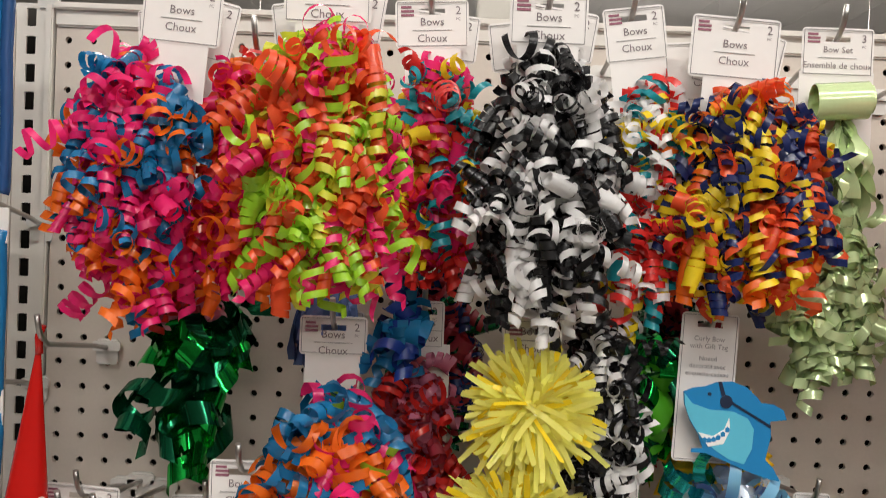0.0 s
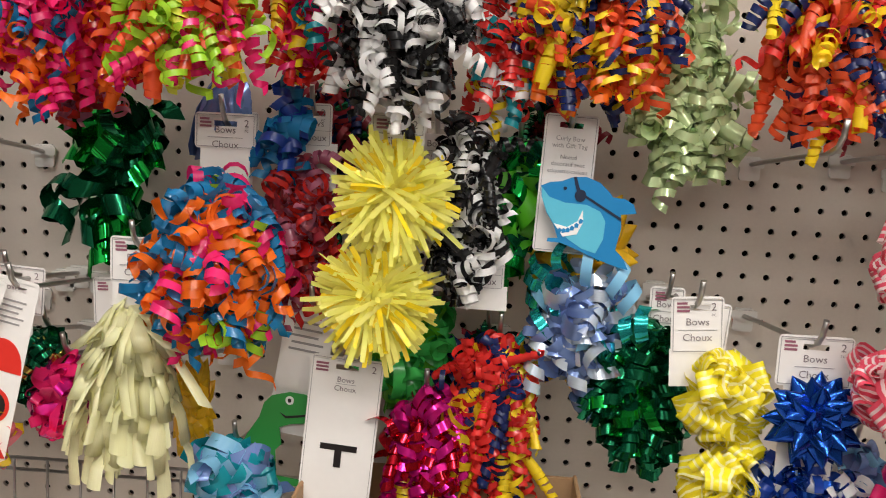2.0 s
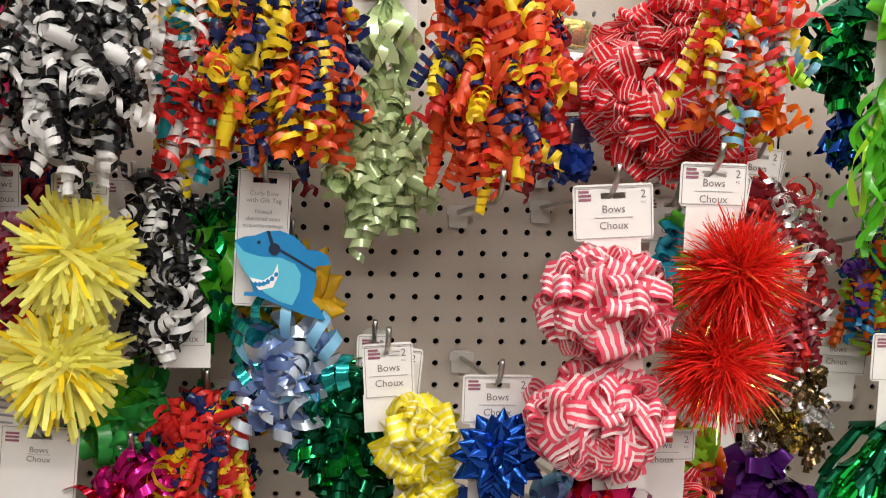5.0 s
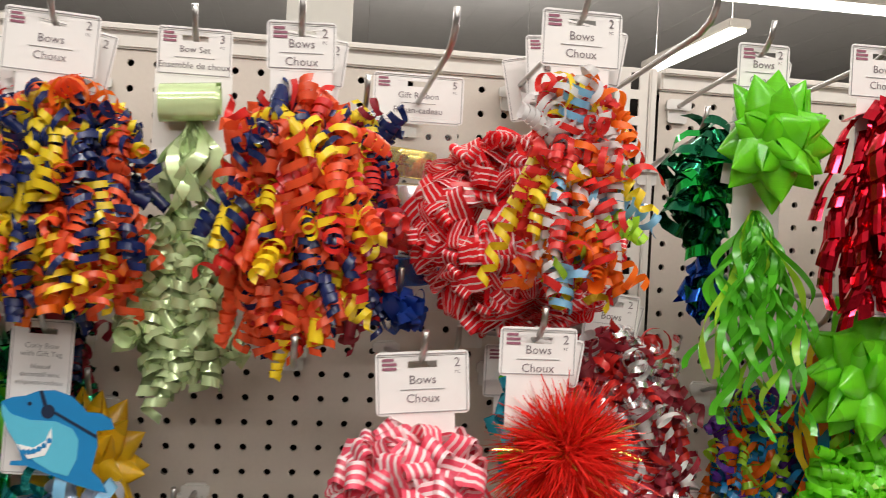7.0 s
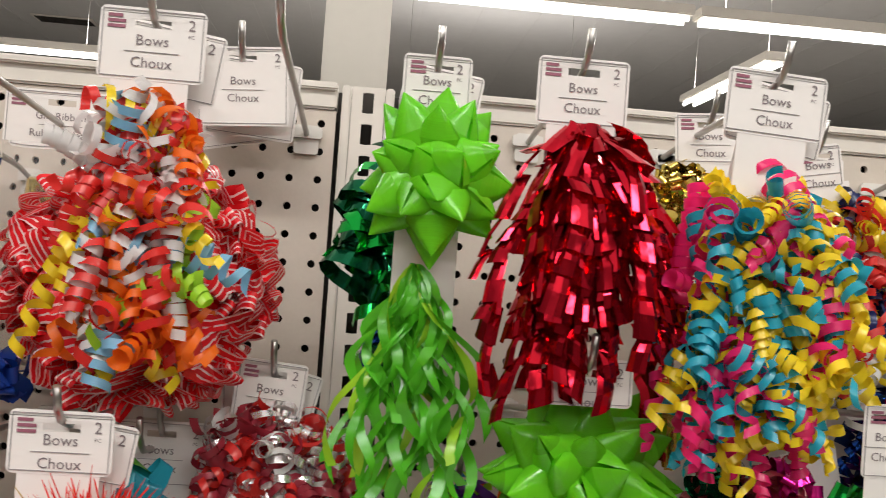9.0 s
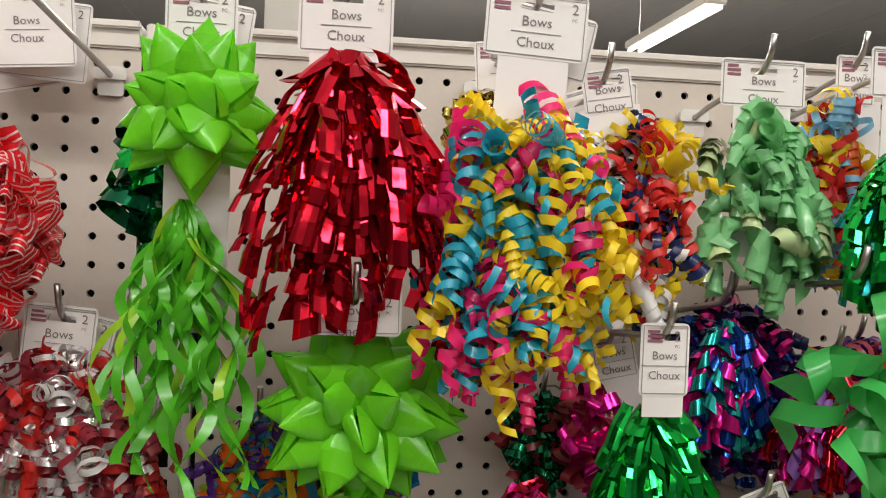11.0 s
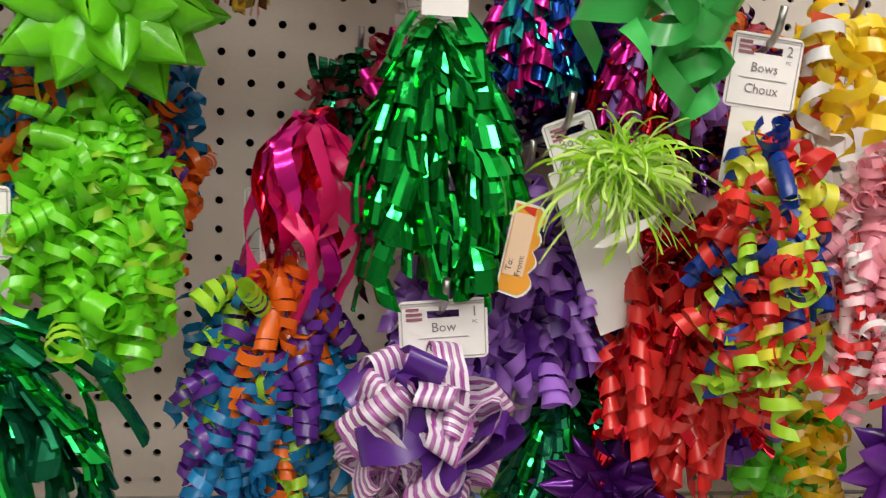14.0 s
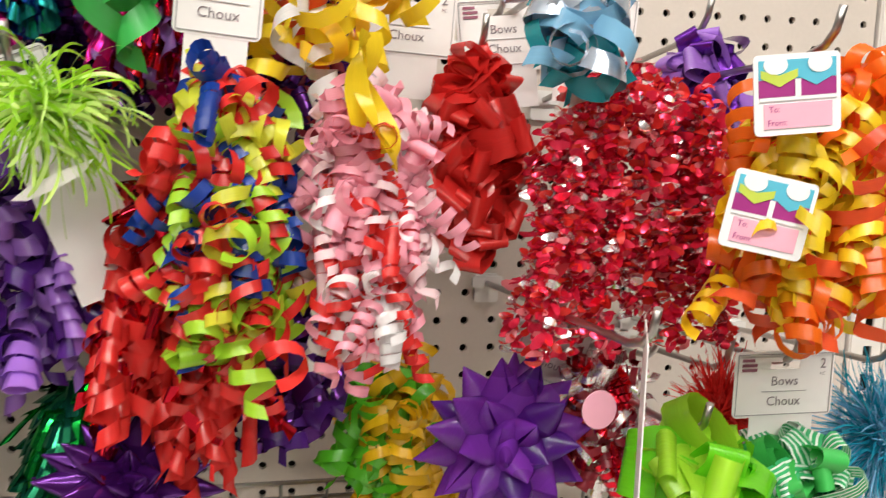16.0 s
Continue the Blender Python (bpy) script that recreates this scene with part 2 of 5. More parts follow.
def curls(parent, seed, size, colours, weights=None, count=110, width=0.0062, r=0.0080, length=0.048, loose=0.32, pull=0.75, rolled=False):
    """A bunch of curled ribbons filling an upright oval of the given size: ringlets that spring out and hang, colours in clumps."""
    rng = np.random.default_rng(seed)
    count = int(count * (1.0 if rolled or width > 0.0085 else 1.25)) if count >= 30 else count
    r = r if rolled else min(max(r, width * 1.2), 0.0155)
    pile = Pile(colours, count <= 96)
    w, d, h = size
    clumps = [(rng.uniform(-0.5, 0.5, 3) * size, pile.pick(rng, weights)) for _ in range(16)]
    for k in range(count):
        g = unit(rng.normal(size=3))
        g[1] = -abs(g[1]) if rng.random() < 0.75 else g[1]
        p = g * rng.uniform(0.25, 1.0) ** 0.5 * np.array([w, d, h]) / 2 * 0.92
        p[0] *= 1.0 - 0.30 * max(0, p[2] / (h / 2)) ** 2
        L = min(length * rng.uniform(0.4, 1.75), 0.5 * h + 0.03)
        high = p[2] > h * 0.22
        out = np.array([p[0] / w * (3.0 if high else 1.6), p[1] / d * 1.2, 0.0])
        way = unit(out + np.array([0, 0, rng.uniform(-0.3, 0.7) if high else -pull]) + rng.normal(size=3) * 0.75)
        fall = rng.uniform(0.15, 0.95)
        mid = unit(way * (1 - 0.5 * fall) + np.array([0, 0, -0.5 * fall]))
        p = p - mid * L * 0.5
        p[1] = min(p[1], 0.45 * d)
        p[2] = min(p[2], h / 2 - 0.004)
        near = min(clumps, key=lambda c: np.sum((c[0] - p) ** 2))[1]
        S = pile.take(rng, weights, near if rng.random() < 0.4 else None)
        ww = width * rng.uniform(0.85, 1.15)
        if rng.random() < loose:
            rr = r * rng.uniform(1.05, 1.5)
            coil(S, rng, p, way, L * 1.1, rr, ww, ww * rng.uniform(2.0, 3.4), fall, 12)
        else:
            coil(S, rng, p, way, L, r * rng.uniform(0.72, 1.1), ww, ww * (rng.uniform(0.45, 0.6) if rolled == "tubes" else rng.uniform(1.05, 1.4) if rolled else rng.uniform(1.25, 1.8)), fall, 11)
    for k in range(8 if width < 0.0085 and count > 30 else 0):
        x = rng.uniform(-0.3, 0.3) * w
        coil(pile.take(rng, weights), rng, np.array([x, 0.2 * d, h * 0.42]), np.array([rng.normal(0, 0.15), 0, -1]), h * rng.uniform(0.6, 0.95), r, width * 1.1, width * 1.8, 0.0)
    pile.finish(parent, "curled_ribbon")


def tinsel_ropes(parent, seed, size, colours, weights=None, ropes=46):
    """Hanging ropes set all round with small curved foil flakes."""
    rng = np.random.default_rng(seed)
    pile = Pile(colours, False)
    w, d, h = size
    for k in range(ropes):
        x, y = rng.uniform(-0.5, 0.5) * w, -rng.random() * d * 0.6
        top, L = h * rng.uniform(0.34, 0.5) * (1 - 0.5 * (2 * x / w) ** 4), h * rng.uniform(0.6, 0.98)
        ph = rng.uniform(0, 6.28)
        for z in np.arange(top, max(top - L, -h / 2), -0.0015):
            at = np.array([x * (0.75 + 0.35 * (top - z) / h) + 0.004 * math.sin(ph + z * 60), y, z])
            g = unit(rng.normal(size=3) * (1, 1, 0.45))
            side = unit(np.cross(g, rng.normal(size=3)))
            n, t = np.cross(g, side), np.linspace(0, 1, 4)[:, None]
            size_of = rng.uniform(0.7, 1.25) * (1.5 if rng.random() < 0.08 else 1)
            pile.take(rng, weights).add(at + g * t * 0.010 * size_of + n * np.sin(t * 2.4) * 0.003, side * np.array([0.5, 1, 1, 0.4])[:, None] * 0.0026 * size_of)
    pile.finish(parent, "foil_flake")


def petal_loop(S, rng, base, way, side, length, width, fat=0.42):
    """A rounded ribbon loop that leaves the middle, turns and comes back."""
    t = np.linspace(0.0, 1.0, 17)
    a = np.pi * 2 * t
    along = 0.5 * (1 - np.cos(a))
    lift = fat * np.sin(a) * (0.35 + 0.65 * along)
    n = np.cross(way, side)
    c = base + way * (along * length)[:, None] + n * (lift * length * 0.62)[:, None]
    tw = rng.normal(0, 0.45)
    half = side * (0.45 + 0.55 * np.sin(np.pi * np.clip(along, 0.1, 0.82)))[:, None] + n * (tw * (along - 0.5))[:, None]
    S.add(c, half * width / 2)


def loop_bow(parent, seed, size, colours, weights=None, count=70, length=0.05, width=0.016, fat=0.3):
    """Ribbon loops pointing outward all over an oval."""
    rng = np.random.default_rng(seed)
    pile = Pile(colours, count <= 300)
    sz = np.array(size) / 2
    for k in range(count):
        zz = 1 - 2 * (k + 0.5) / count
        th = k * 2.39996 + rng.normal(0, 0.15)
        g = np.array([math.sqrt(1 - zz * zz) * math.cos(th), math.sqrt(1 - zz * zz) * math.sin(th), zz])
        if g[1] > 0.5:
            g[1] *= -0.5
        tang = unit(np.cross(g, rng.normal(size=3)))
        L = length * rng.uniform(0.75, 1.15)
        rise = rng.uniform(0.25, 0.95)
        way = unit(g * rise + tang)
        base = g * np.maximum(sz - L * (0.25 + 0.5 * rise), sz * 0.12) * rng.uniform(0.85, 1.0) - tang * L * 0.35
        side = unit(np.cross(way, g + rng.normal(size=3) * 0.3))
        petal_loop(pile.take(rng, weights), rng, base, way, side, L, width * rng.uniform(0.85, 1.1), fat)
    pile.finish(parent, "ribbon_loop")


def cone_petal(S, rng, way, side, length, width, off):
    """A star-bow point: the ribbon wraps a hollow cone that ends in a tip."""
    n = np.cross(way, side)
    rings = []
    open_at = rng.uniform(0, 6.28)
    for s, rad in ((0.04, 0.14), (0.40, 0.52), (0.58, 0.46), (0.80, 0.24), (1.0, 0.012)):
        a = open_at + np.linspace(0, 2 * np.pi * 0.97, 12)
        rings.append(off + way * (s * length) + (np.cos(a)[:, None] * side + 0.58 * np.sin(a)[:, None] * n) * rad * width)
    for r0, r1 in zip(rings, rings[1:]):
        S.add((r0 + r1) / 2, (r1 - r0) / 2)


def spiral_roll(parent, seed, size, colours, weights=None):
    """Wide ribbon wound a few times round itself, lying on its side."""
    S = Strips()
    w, d, h = size
    a = np.linspace(0, 6.28 * 3.2, 70)
    r = h / 2 * (0.55 + 0.45 * a / a[-1])
    S.add(np.stack([0.05 * w * np.sin(a / 3), np.cos(a) * r * 0.8, np.sin(a) * r], 1), np.tile((w / 2, 0, 0.002), (70, 1)))
    S.part("wound_ribbon", colours[0][1], parent)


def star_bow(parent, seed, size, colours, weights=None, tiers=(12, 11, 8, 5), width=0.034, facing=(0, -1, 0.1)):
    """A gift star bow: tiers of pointed ribbon cones, flat behind and high in front."""
    rng = np.random.default_rng(seed)
    pile = Pile(colours, True)
    R = size[0] / 2 * 1.08
    f = unit(np.array(facing, float))
    a, b = across(f)
    tall = size[2] / size[0]
    for i, n in enumerate(tiers):
        el = (0.0, 0.36, 0.76, 1.18)[i]
        for k in range(n):
            th = 2 * np.pi * (k + 0.5 * (i % 2)) / n + rng.normal(0, 0.09)
            e = el + rng.normal(0, 0.08)
            d = math.cos(th) * a + math.sin(th) * b
            d = d * np.array([1, 1, tall])
            way = math.cos(e) * d + math.sin(e) * f * 0.85
            L = R * np.linalg.norm(way) * (1.0, 0.98, 0.92, 0.82)[i] * rng.uniform(0.93, 1.07)
            way = unit(way)
            side = unit(np.cross(way, f + rng.normal(size=3) * 0.2))
            cone_petal(pile.take(rng, weights), rng, way, side, L, width * rng.uniform(0.9, 1.12), f * 0.004)
    pile.finish(parent, "ribbon_point")


def pompom(parent, seed, radius, colours, weights=None, count=520, width=0.004, centre=(0, 0, 0), squash=(1, 0.8, 1), word="fringe", bend=0.12, looped=False, flat=0.6):
    """A brush of narrow strips that leave a short bundle and spread, more along the board than towards the shopper."""
    rng = np.random.default_rng(seed)
    pile = Pile(colours, False)
    for k in range(count):
        g = unit(rng.normal(size=3) * (1, flat, 1))
        base = rng.normal(size=3) * radius * np.array((0.10, 0.06, 0.10)) + np.array((0, rng.uniform(-0.5, 0.15) * radius * (1 - flat * 0.8), 0))
        way = unit(g + rng.normal(size=3) * 0.2)
        L = radius * rng.uniform(0.55, 1.06)
        t = np.linspace(0.03, 1, 8)
        sag = unit(rng.normal(size=3))
        c = base + way * (t * L)[:, None] * np.array(squash) + sag * (bend * L * t**2)[:, None] + np.array([0, 0, -1]) * (0.1 * L * t**2)[:, None] + np.array(centre)
        if looped:
            t = np.linspace(0.0, 1.0, 12)
            over = np.array([0, -0.25, -1.0]) + 0.8 * sag
            c = np.array(centre) + base + (way * (L * np.sin(1.5 * t))[:, None] + over * (0.42 * L * t**2.4)[:, None]) * np.array(squash)
        side, _ = across(way)
        side = unit(side + rng.normal(size=3) * 0.6) if flat > 0.5 else unit(np.cross(way, (0, 1, 0)) + rng.normal(size=3) * 0.3)
        taper = np.where(t > 0.95, 0.5 if flat > 0.5 else 0.85, 1.0)
        pile.take(rng, weights).add(c, side * (width / 2 * taper)[:, None])
    pile.finish(parent, word)


def fold_strand(S, rng, c, g, side, width, seg):
    """A crimped streamer: short lengths, rounded across, that overlap and turn a little against one another."""
    lengths = np.r_[0, np.cumsum(np.linalg.norm(np.diff(c, axis=0), axis=1))]
    n = max(2, int(lengths[-1] / seg))
    marks = np.linspace(0, lengths[-1], n + 1)
    marks[1:-1] += rng.uniform(-0.3, 0.3, n - 1) * seg
    cuts = np.interp(marks, lengths, np.arange(len(c)))
    at = np.stack([np.interp(cuts, np.arange(len(c)), c[:, k]) for k in range(3)], 1)
    arc = np.linspace(-1.25, 1.25, 5)[:, None]
    turn = rng.normal(0, 0.3)
    rows = []
    for k in range(n):
        turn = 0.6 * turn + rng.normal(0, 0.55)
        G, A = unit(g * math.cos(turn) + side * math.sin(turn)), unit(side * math.cos(turn) - g * math.sin(turn))
        w = width * rng.uniform(0.8, 1.12) / 2
        top, low = at[k] - G * seg * 0.12, at[k + 1] + G * seg * rng.uniform(0.0, 0.3) + (at[k + 1] - at[k]) * 0.22 + A * rng.normal(0, 0.08) * seg
        for s, wide in ((0.0, 0.82), (0.5, 1.0), (1.0, 1.08)):
            rows.append(top + (low - top) * s + (np.sin(arc) * A + (np.cos(arc) - 0.4) * G * 0.75) * w * wide + G * seg * 0.10 * math.sin(3.14 * s))
    S.grid(rows)


def tassel(parent, seed, size, colours, weights=None, count=90, width=0.014, kink=0.35, top=0.35, curl=0.0, fold=0.0, coiled=0.0, crisp=True):
    """Ribbons that spring from the top, arch out and hang down: folded foil, tight coils or plain satin."""
    rng = np.random.default_rng(seed)
    pile = Pile(colours, count <= 150)
    w, d, h = size
    for k in range(count):
        th = rng.uniform(0, 2 * np.pi)
        g = np.array([math.cos(th), -abs(math.sin(th)) if rng.random() < 0.8 else math.sin(th), 0])
        reach = rng.uniform(0.1, 1.0) ** 0.8
        L = h * rng.uniform(0.34, 1.0) * (1.0 - 0.22 * reach * rng.random())
        n = max(9, int(L / 0.008))
        t = np.linspace(0, 1, n)
        spread = np.array([w / 2, d / 2, 0]) * g * reach
        rise = rng.uniform(0, 0.05) * h
        prof = 1 - (1 - t) ** 2.0
        near, drop = rng.uniform(0.03, 0.4), rng.uniform(0, 0.2) * h
        L = max(0.2 * h, min(L, h - drop - 0.02))
        z = h / 2 - 0.02 - drop + rise * np.sin(np.pi * np.clip(t * 2.5, 0, 1)) - L * t ** (1 + top * reach)
        drift = np.array([rng.normal(0, 0.05) * w, 0, 0])
        c = drift * (t**1.5)[:, None] + spread * (near + (1 - near) * prof)[:, None] + np.array([0, 0, 1]) * z[:, None]
        c += np.cumsum(rng.normal(size=(n, 3)), axis=0) * (0.0024 if fold else 0.0012)
        side = unit(np.cross(g, (0, 0, 1)) + rng.normal(size=3) * 0.3)
        ww = width * rng.uniform(0.75, 1.1)
        S = pile.take(rng, weights)
        if fold:
            fold_strand(S, rng, c, unit(g + np.array([0, -0.35, 0])), side, ww, fold * rng.uniform(0.85, 1.2))
        elif coiled:
            turns = L / (ww * rng.uniform(1.05, 1.5))
            m = int(turns * 9) + 3
            s = np.linspace(0, 1, m)
            axis = np.stack([np.interp(s, t, c[:, j]) for j in range(3)], 1)
            T = unit2(np.gradient(axis, axis=0))
            a0, b0 = across(T[m // 2])
            ang = rng.uniform(0, 6.28) + rng.choice((-1, 1)) * 6.283 * turns * s
            out = np.cos(ang)[:, None] * a0 + np.sin(ang)[:, None] * b0
            S.add(axis + out * coiled * (0.8 + 0.3 * np.sin(s * 9 + k))[:, None], unit2(T + 0.2 * out) * ww / 2)
        else:
            wob = np.cumsum(rng.normal(size=(n, 3)), axis=0) * kink * 0.12
            if curl:
                ph, q = rng.uniform(0, 6.28), t * L / 0.016
                c = c + curl * np.clip(t * 3, 0, 1)[:, None] * (np.cos(ph + q)[:, None] * side + np.sin(ph + q)[:, None] * g)
            S.add(c, unit2(side + wob) * ww / 2)
    pile.finish(parent, "streamer", not (fold and crisp))


def tendrils(parent, seed, size, colours, weights=None, count=45, width=0.009, wave=0.010):
    """Long soft ribbon tails that wave and twist as they hang."""
    rng = np.random.default_rng(seed)
    pile = Pile(colours, True)
    w, d, h = size
    for k in range(count):
        L = h * rng.uniform(0.4, 1.0)
        n = int(L / 0.006) + 4
        s = np.linspace(0, L, n)
        t = s / L
        g = np.array([rng.uniform(-1, 1) * w / 2, -rng.random() * d / 2, 0])
        ph, fr, tw = rng.uniform(0, 6.28), rng.uniform(0.07, 0.12), rng.uniform(0.08, 0.16)
        env = wave * np.clip(t * 3, 0, 1) * rng.uniform(0.5, 1.5)
        c = g * (np.clip(t * 1.5, 0, 1) ** 0.7 * (0.65 + 0.35 * t))[:, None] + np.array([0, 0, 1]) * (h / 2 - s)[:, None]
        c[:, 0] += env * np.sin(ph + 6.28 * s / fr)
        c[:, 1] += env * np.cos(ph * 2 + 6.28 * s / fr) * 0.8
        phi = 6.28 * s / tw + rng.uniform(0, 6.28)
        side = np.stack([np.cos(phi), np.sin(phi) * 0.8, 0.25 * np.sin(phi * 0.5)], 1)
        pile.take(rng, weights).add(c, unit2(side) * width / 2 * rng.uniform(0.7, 1.15))
    pile.finish(parent, "ribbon_tail")


# ---- cards and hooks ----
TEXTS = {}


def text_mesh(body, size):
    key = (body, size)
    if key not in TEXTS:
        cu = bpy.data.curves.new("lettering", "FONT")
        cu.body, cu.size, cu.align_x, cu.align_y, cu.resolution_u = body, size, "CENTER", "CENTER", 2
        ob = bpy.data.objects.new("lettering", cu)
        scene.collection.objects.link(ob)
        bpy.context.view_layer.update()
        me = bpy.data.meshes.new_from_object(ob.evaluated_get(bpy.context.evaluated_depsgraph_get()))
        me.transform(pose(0, 0, 0, 90, 0, 0))
        bpy.data.objects.remove(ob)
        TEXTS[key] = me
    return TEXTS[key]


def lettering(body, size, x, y, z, parent, material=None):
    me = text_mesh(body, size).copy()
    me.materials.clear()
    ob = placed("lettering", me, material or INK, parent)
    ob.location = (x, y, z)
    return ob


def bar(x0, x1, z, h, y, parent, material=None, name="printed_bar"):
    return box(name, (x0, y - 0.0004, z - h / 2), (x1, y, z + h / 2), material or LINE, parent)


def slot_card(name, W, H, T, parent, stem=0.0, stem_w=0.0, slot=True):
    """A hang card: rounded head with a hang slot, and a narrower stem below that carries the bow. Its top middle is the origin."""
    bm = bmesh.new()
    r = 0.004
    if slot:
        sw, s0, s1 = 0.011, -0.0075, -0.0125
        plate(bm, rounded(-W / 2, s0, W / 2, 0, r), 0, T)
        plate(bm, rounded(-W / 2, -H, W / 2, s1, r), 0, T)
        plate(bm, [(-W / 2, s1 - 0.004), (-sw, s1 - 0.004), (-sw, s0 + 0.004), (-W / 2, s0 + 0.004)], 0.0001, T - 0.0001)
        plate(bm, [(sw, s1 - 0.004), (W / 2, s1 - 0.004), (W / 2, s0 + 0.004), (sw, s0 + 0.004)], 0.0001, T - 0.0001)
    else:
        plate(bm, rounded(-W / 2, -H, W / 2, 0, r), 0, T)
    if stem:
        plate(bm, [(-stem_w / 2, -H - stem), (stem_w / 2, -H - stem), (stem_w / 2, -H + 0.004), (-stem_w / 2, -H + 0.004)], 0.0003, T + 0.0004)
    return part(name, bm, CARD, parent)


def outline_bars(W, H, parent, y):
    i = 0.002
    for x0, x1, z, h in ((-W / 2 + i, W / 2 - i, -i, 0.0005), (-W / 2 + i, W / 2 - i, -H + i, 0.0005)):
        bar(x0, x1, z, h, y, parent, LINE, "printed_border")
    for x in (-W / 2 + i, W / 2 - i):
        box("printed_border", (x - 0.00025, y - 0.0004, -H + i), (x + 0.00025, y, -i), LINE, parent)


def print_head(card, W, H, lines, count, size=0.0105):
    y = -0.0002
    outline_bars(W, H, card, y)
    lettering(str(count), 0.010, W / 2 - 0.009, y - 0.0003, -0.0095, card)
    lettering("PC", 0.0032, W / 2 - 0.009, y - 0.0003, -0.0165, card)
    for k in range(3):
        bar(-W / 2 + 0.005, -W / 2 + 0.016 - 0.002 * (k == 0), -0.006 - 0.0034 * k, 0.002, y, card, LOGO, "printed_mark")
    if len(lines) == 2:
        lettering(lines[0], size, 0, y - 0.0003, -0.0225 - (H - 0.05) * 0.4, card)
        bar(-0.017, 0.017, -0.0295 - (H - 0.05) * 0.4, 0.0004, y, card)
        lettering(lines[1], size, 0, y - 0.0003, -0.0365 - (H - 0.05) * 0.4, card)


def peg_hook(x, z, reach, plate_seen=False):
    """A zinc peg: an angled wire from the board with a turned-up tip, and its saddle at the board."""
    ob = thing("peg_hook", (x, -0.001, z), "zinc-plated wire peg hook with upturned tip, pushed into the pegboard", "hook", "peg hooks on the board")
    bm = bmesh.new()
    pts = [(0, 0.004, 0), (0, -0.01, 0)] + [(0, -reach * s, 0.022 * s) for s in (0.25, 0.5, 0.75, 0.93)]
    pts += [(0, -reach * 0.99, 0.026), (0, -reach - 0.006, 0.034), (0, -reach - 0.011, 0.048)]
    tube(bm, pts, 0.0026)
    part("wire", bm, STEEL, ob)
    bm = bmesh.new()
    plate(bm, rounded(-0.011, -0.018, 0.011, 0.008, 0.003), -0.004, -0.0005)
    plate(bm, rounded(-0.014, -0.004, 0.014, 0.006, 0.002), -0.0075, -0.004)
    part("saddle", bm, SADDLE, ob, "milky plastic saddle")
    return ob


def hang(ob, x, y, ztop, lines=("Bows", "Choux"), count=2, W=0.070, H=0.050, stem=0.12, stem_w=0.048, swing=0.0, lean=0.0, backs=0, slot=True, size=0.0094):
    """Hang a printed card for the thing ob, with its top middle at the place, and cards of the bows behind it."""
    inv = -Vector(ob.location)
    for k in range(backs + 1):
        card = slot_card("hang_card" if k == 0 else "spare_card", W, H, 0.0006, ob, stem if k == 0 else stem * 0.4, stem_w, slot)
        jx, jz, js = (0, 0, 0) if k == 0 else (0.012 * k * (1 if k % 2 else -0.7), -0.007 * k, 8 * (1 if k % 2 else -1))
        card.matrix_local = Matrix.Translation(inv) @ pose(x + jx, y + 0.016 * k, ztop + jz, 0, lean + js, swing)
        if k == 0:
            print_head(card, W, H, lines, count, size)
        else:
            outline_bars(W, H, card, -0.0002)
            lettering(str(count), 0.010, W / 2 - 0.009, -0.0005, -0.0095, card)
            lettering("Choux", size, 0, -0.0005, -0.036, card)


# ---- the setting ----
PITCH, TOP_ROW, HOLE = 0.0254, 1.795, 0.0035
BAY, FIRST, SECOND = 1.2192, 0.0, 1.2247
ROWS_DOWN, COLS = 50, 46


def pierced(cols, rows, cw, ch, hole, depth):
    """A sheet of cells, each with a hole through it. Origin at the top left corner; front at y = 0."""
    n = len(hole)
    V, F = [], []
    ring = []
    for k in range(n):
        hx, hz = hole[k]
        s = max(abs(hx) / (cw / 2), abs(hz) / (ch / 2))
        ring.append((hx / s, hz / s))
    for c in range(cols):
        for r in range(rows):
            cx, cz = (c + 0.5) * cw, -(r + 0.5) * ch
            b = len(V)
            V += [(cx + x, 0, cz + z) for x, z in hole] + [(cx + x, 0, cz + z) for x, z in ring] + [(cx + x, depth, cz + z) for x, z in hole]
            for k in range(n):
                j = (k + 1) % n
                F.append((b + k, b + j, b + n + j, b + n + k))
                F.append((b + j, b + k, b + 2 * n + k, b + 2 * n + j))
    me = bpy.data.meshes.new("pierced")
    me.from_pydata(V, [], F)
    bm = bmesh.new()
    bm.from_mesh(me)
    bmesh.ops.remove_doubles(bm, verts=bm.verts[:], dist=0.0001)
    bm.to_mesh(me)
    bm.free()
    return me


ring8 = [(HOLE * math.cos(radians(a)), HOLE * math.sin(radians(a))) for a in (0, 20, 45, 70, 90, 110, 135, 160, 180, 200, 225, 250, 270, 290, 315, 340)]
sheet = pierced(COLS, ROWS_DOWN, PITCH, PITCH, ring8, 0.005)
slot_mesh = pierced(1, 44, 0.030, 0.0285, [(0.005, 0.0), (0.005, 0.00475), (0.005, 0.009), (0.0, 0.0095), (-0.005, 0.009), (-0.005, 0.00475), (-0.005, 0.0), (-0.005, -0.00475), (-0.005, -0.009), (0.0, -0.0095), (0.005, -0.009), (0.005, -0.00475)], 0.003)
bottom = TOP_ROW + PITCH / 2 - ROWS_DOWN * PITCH
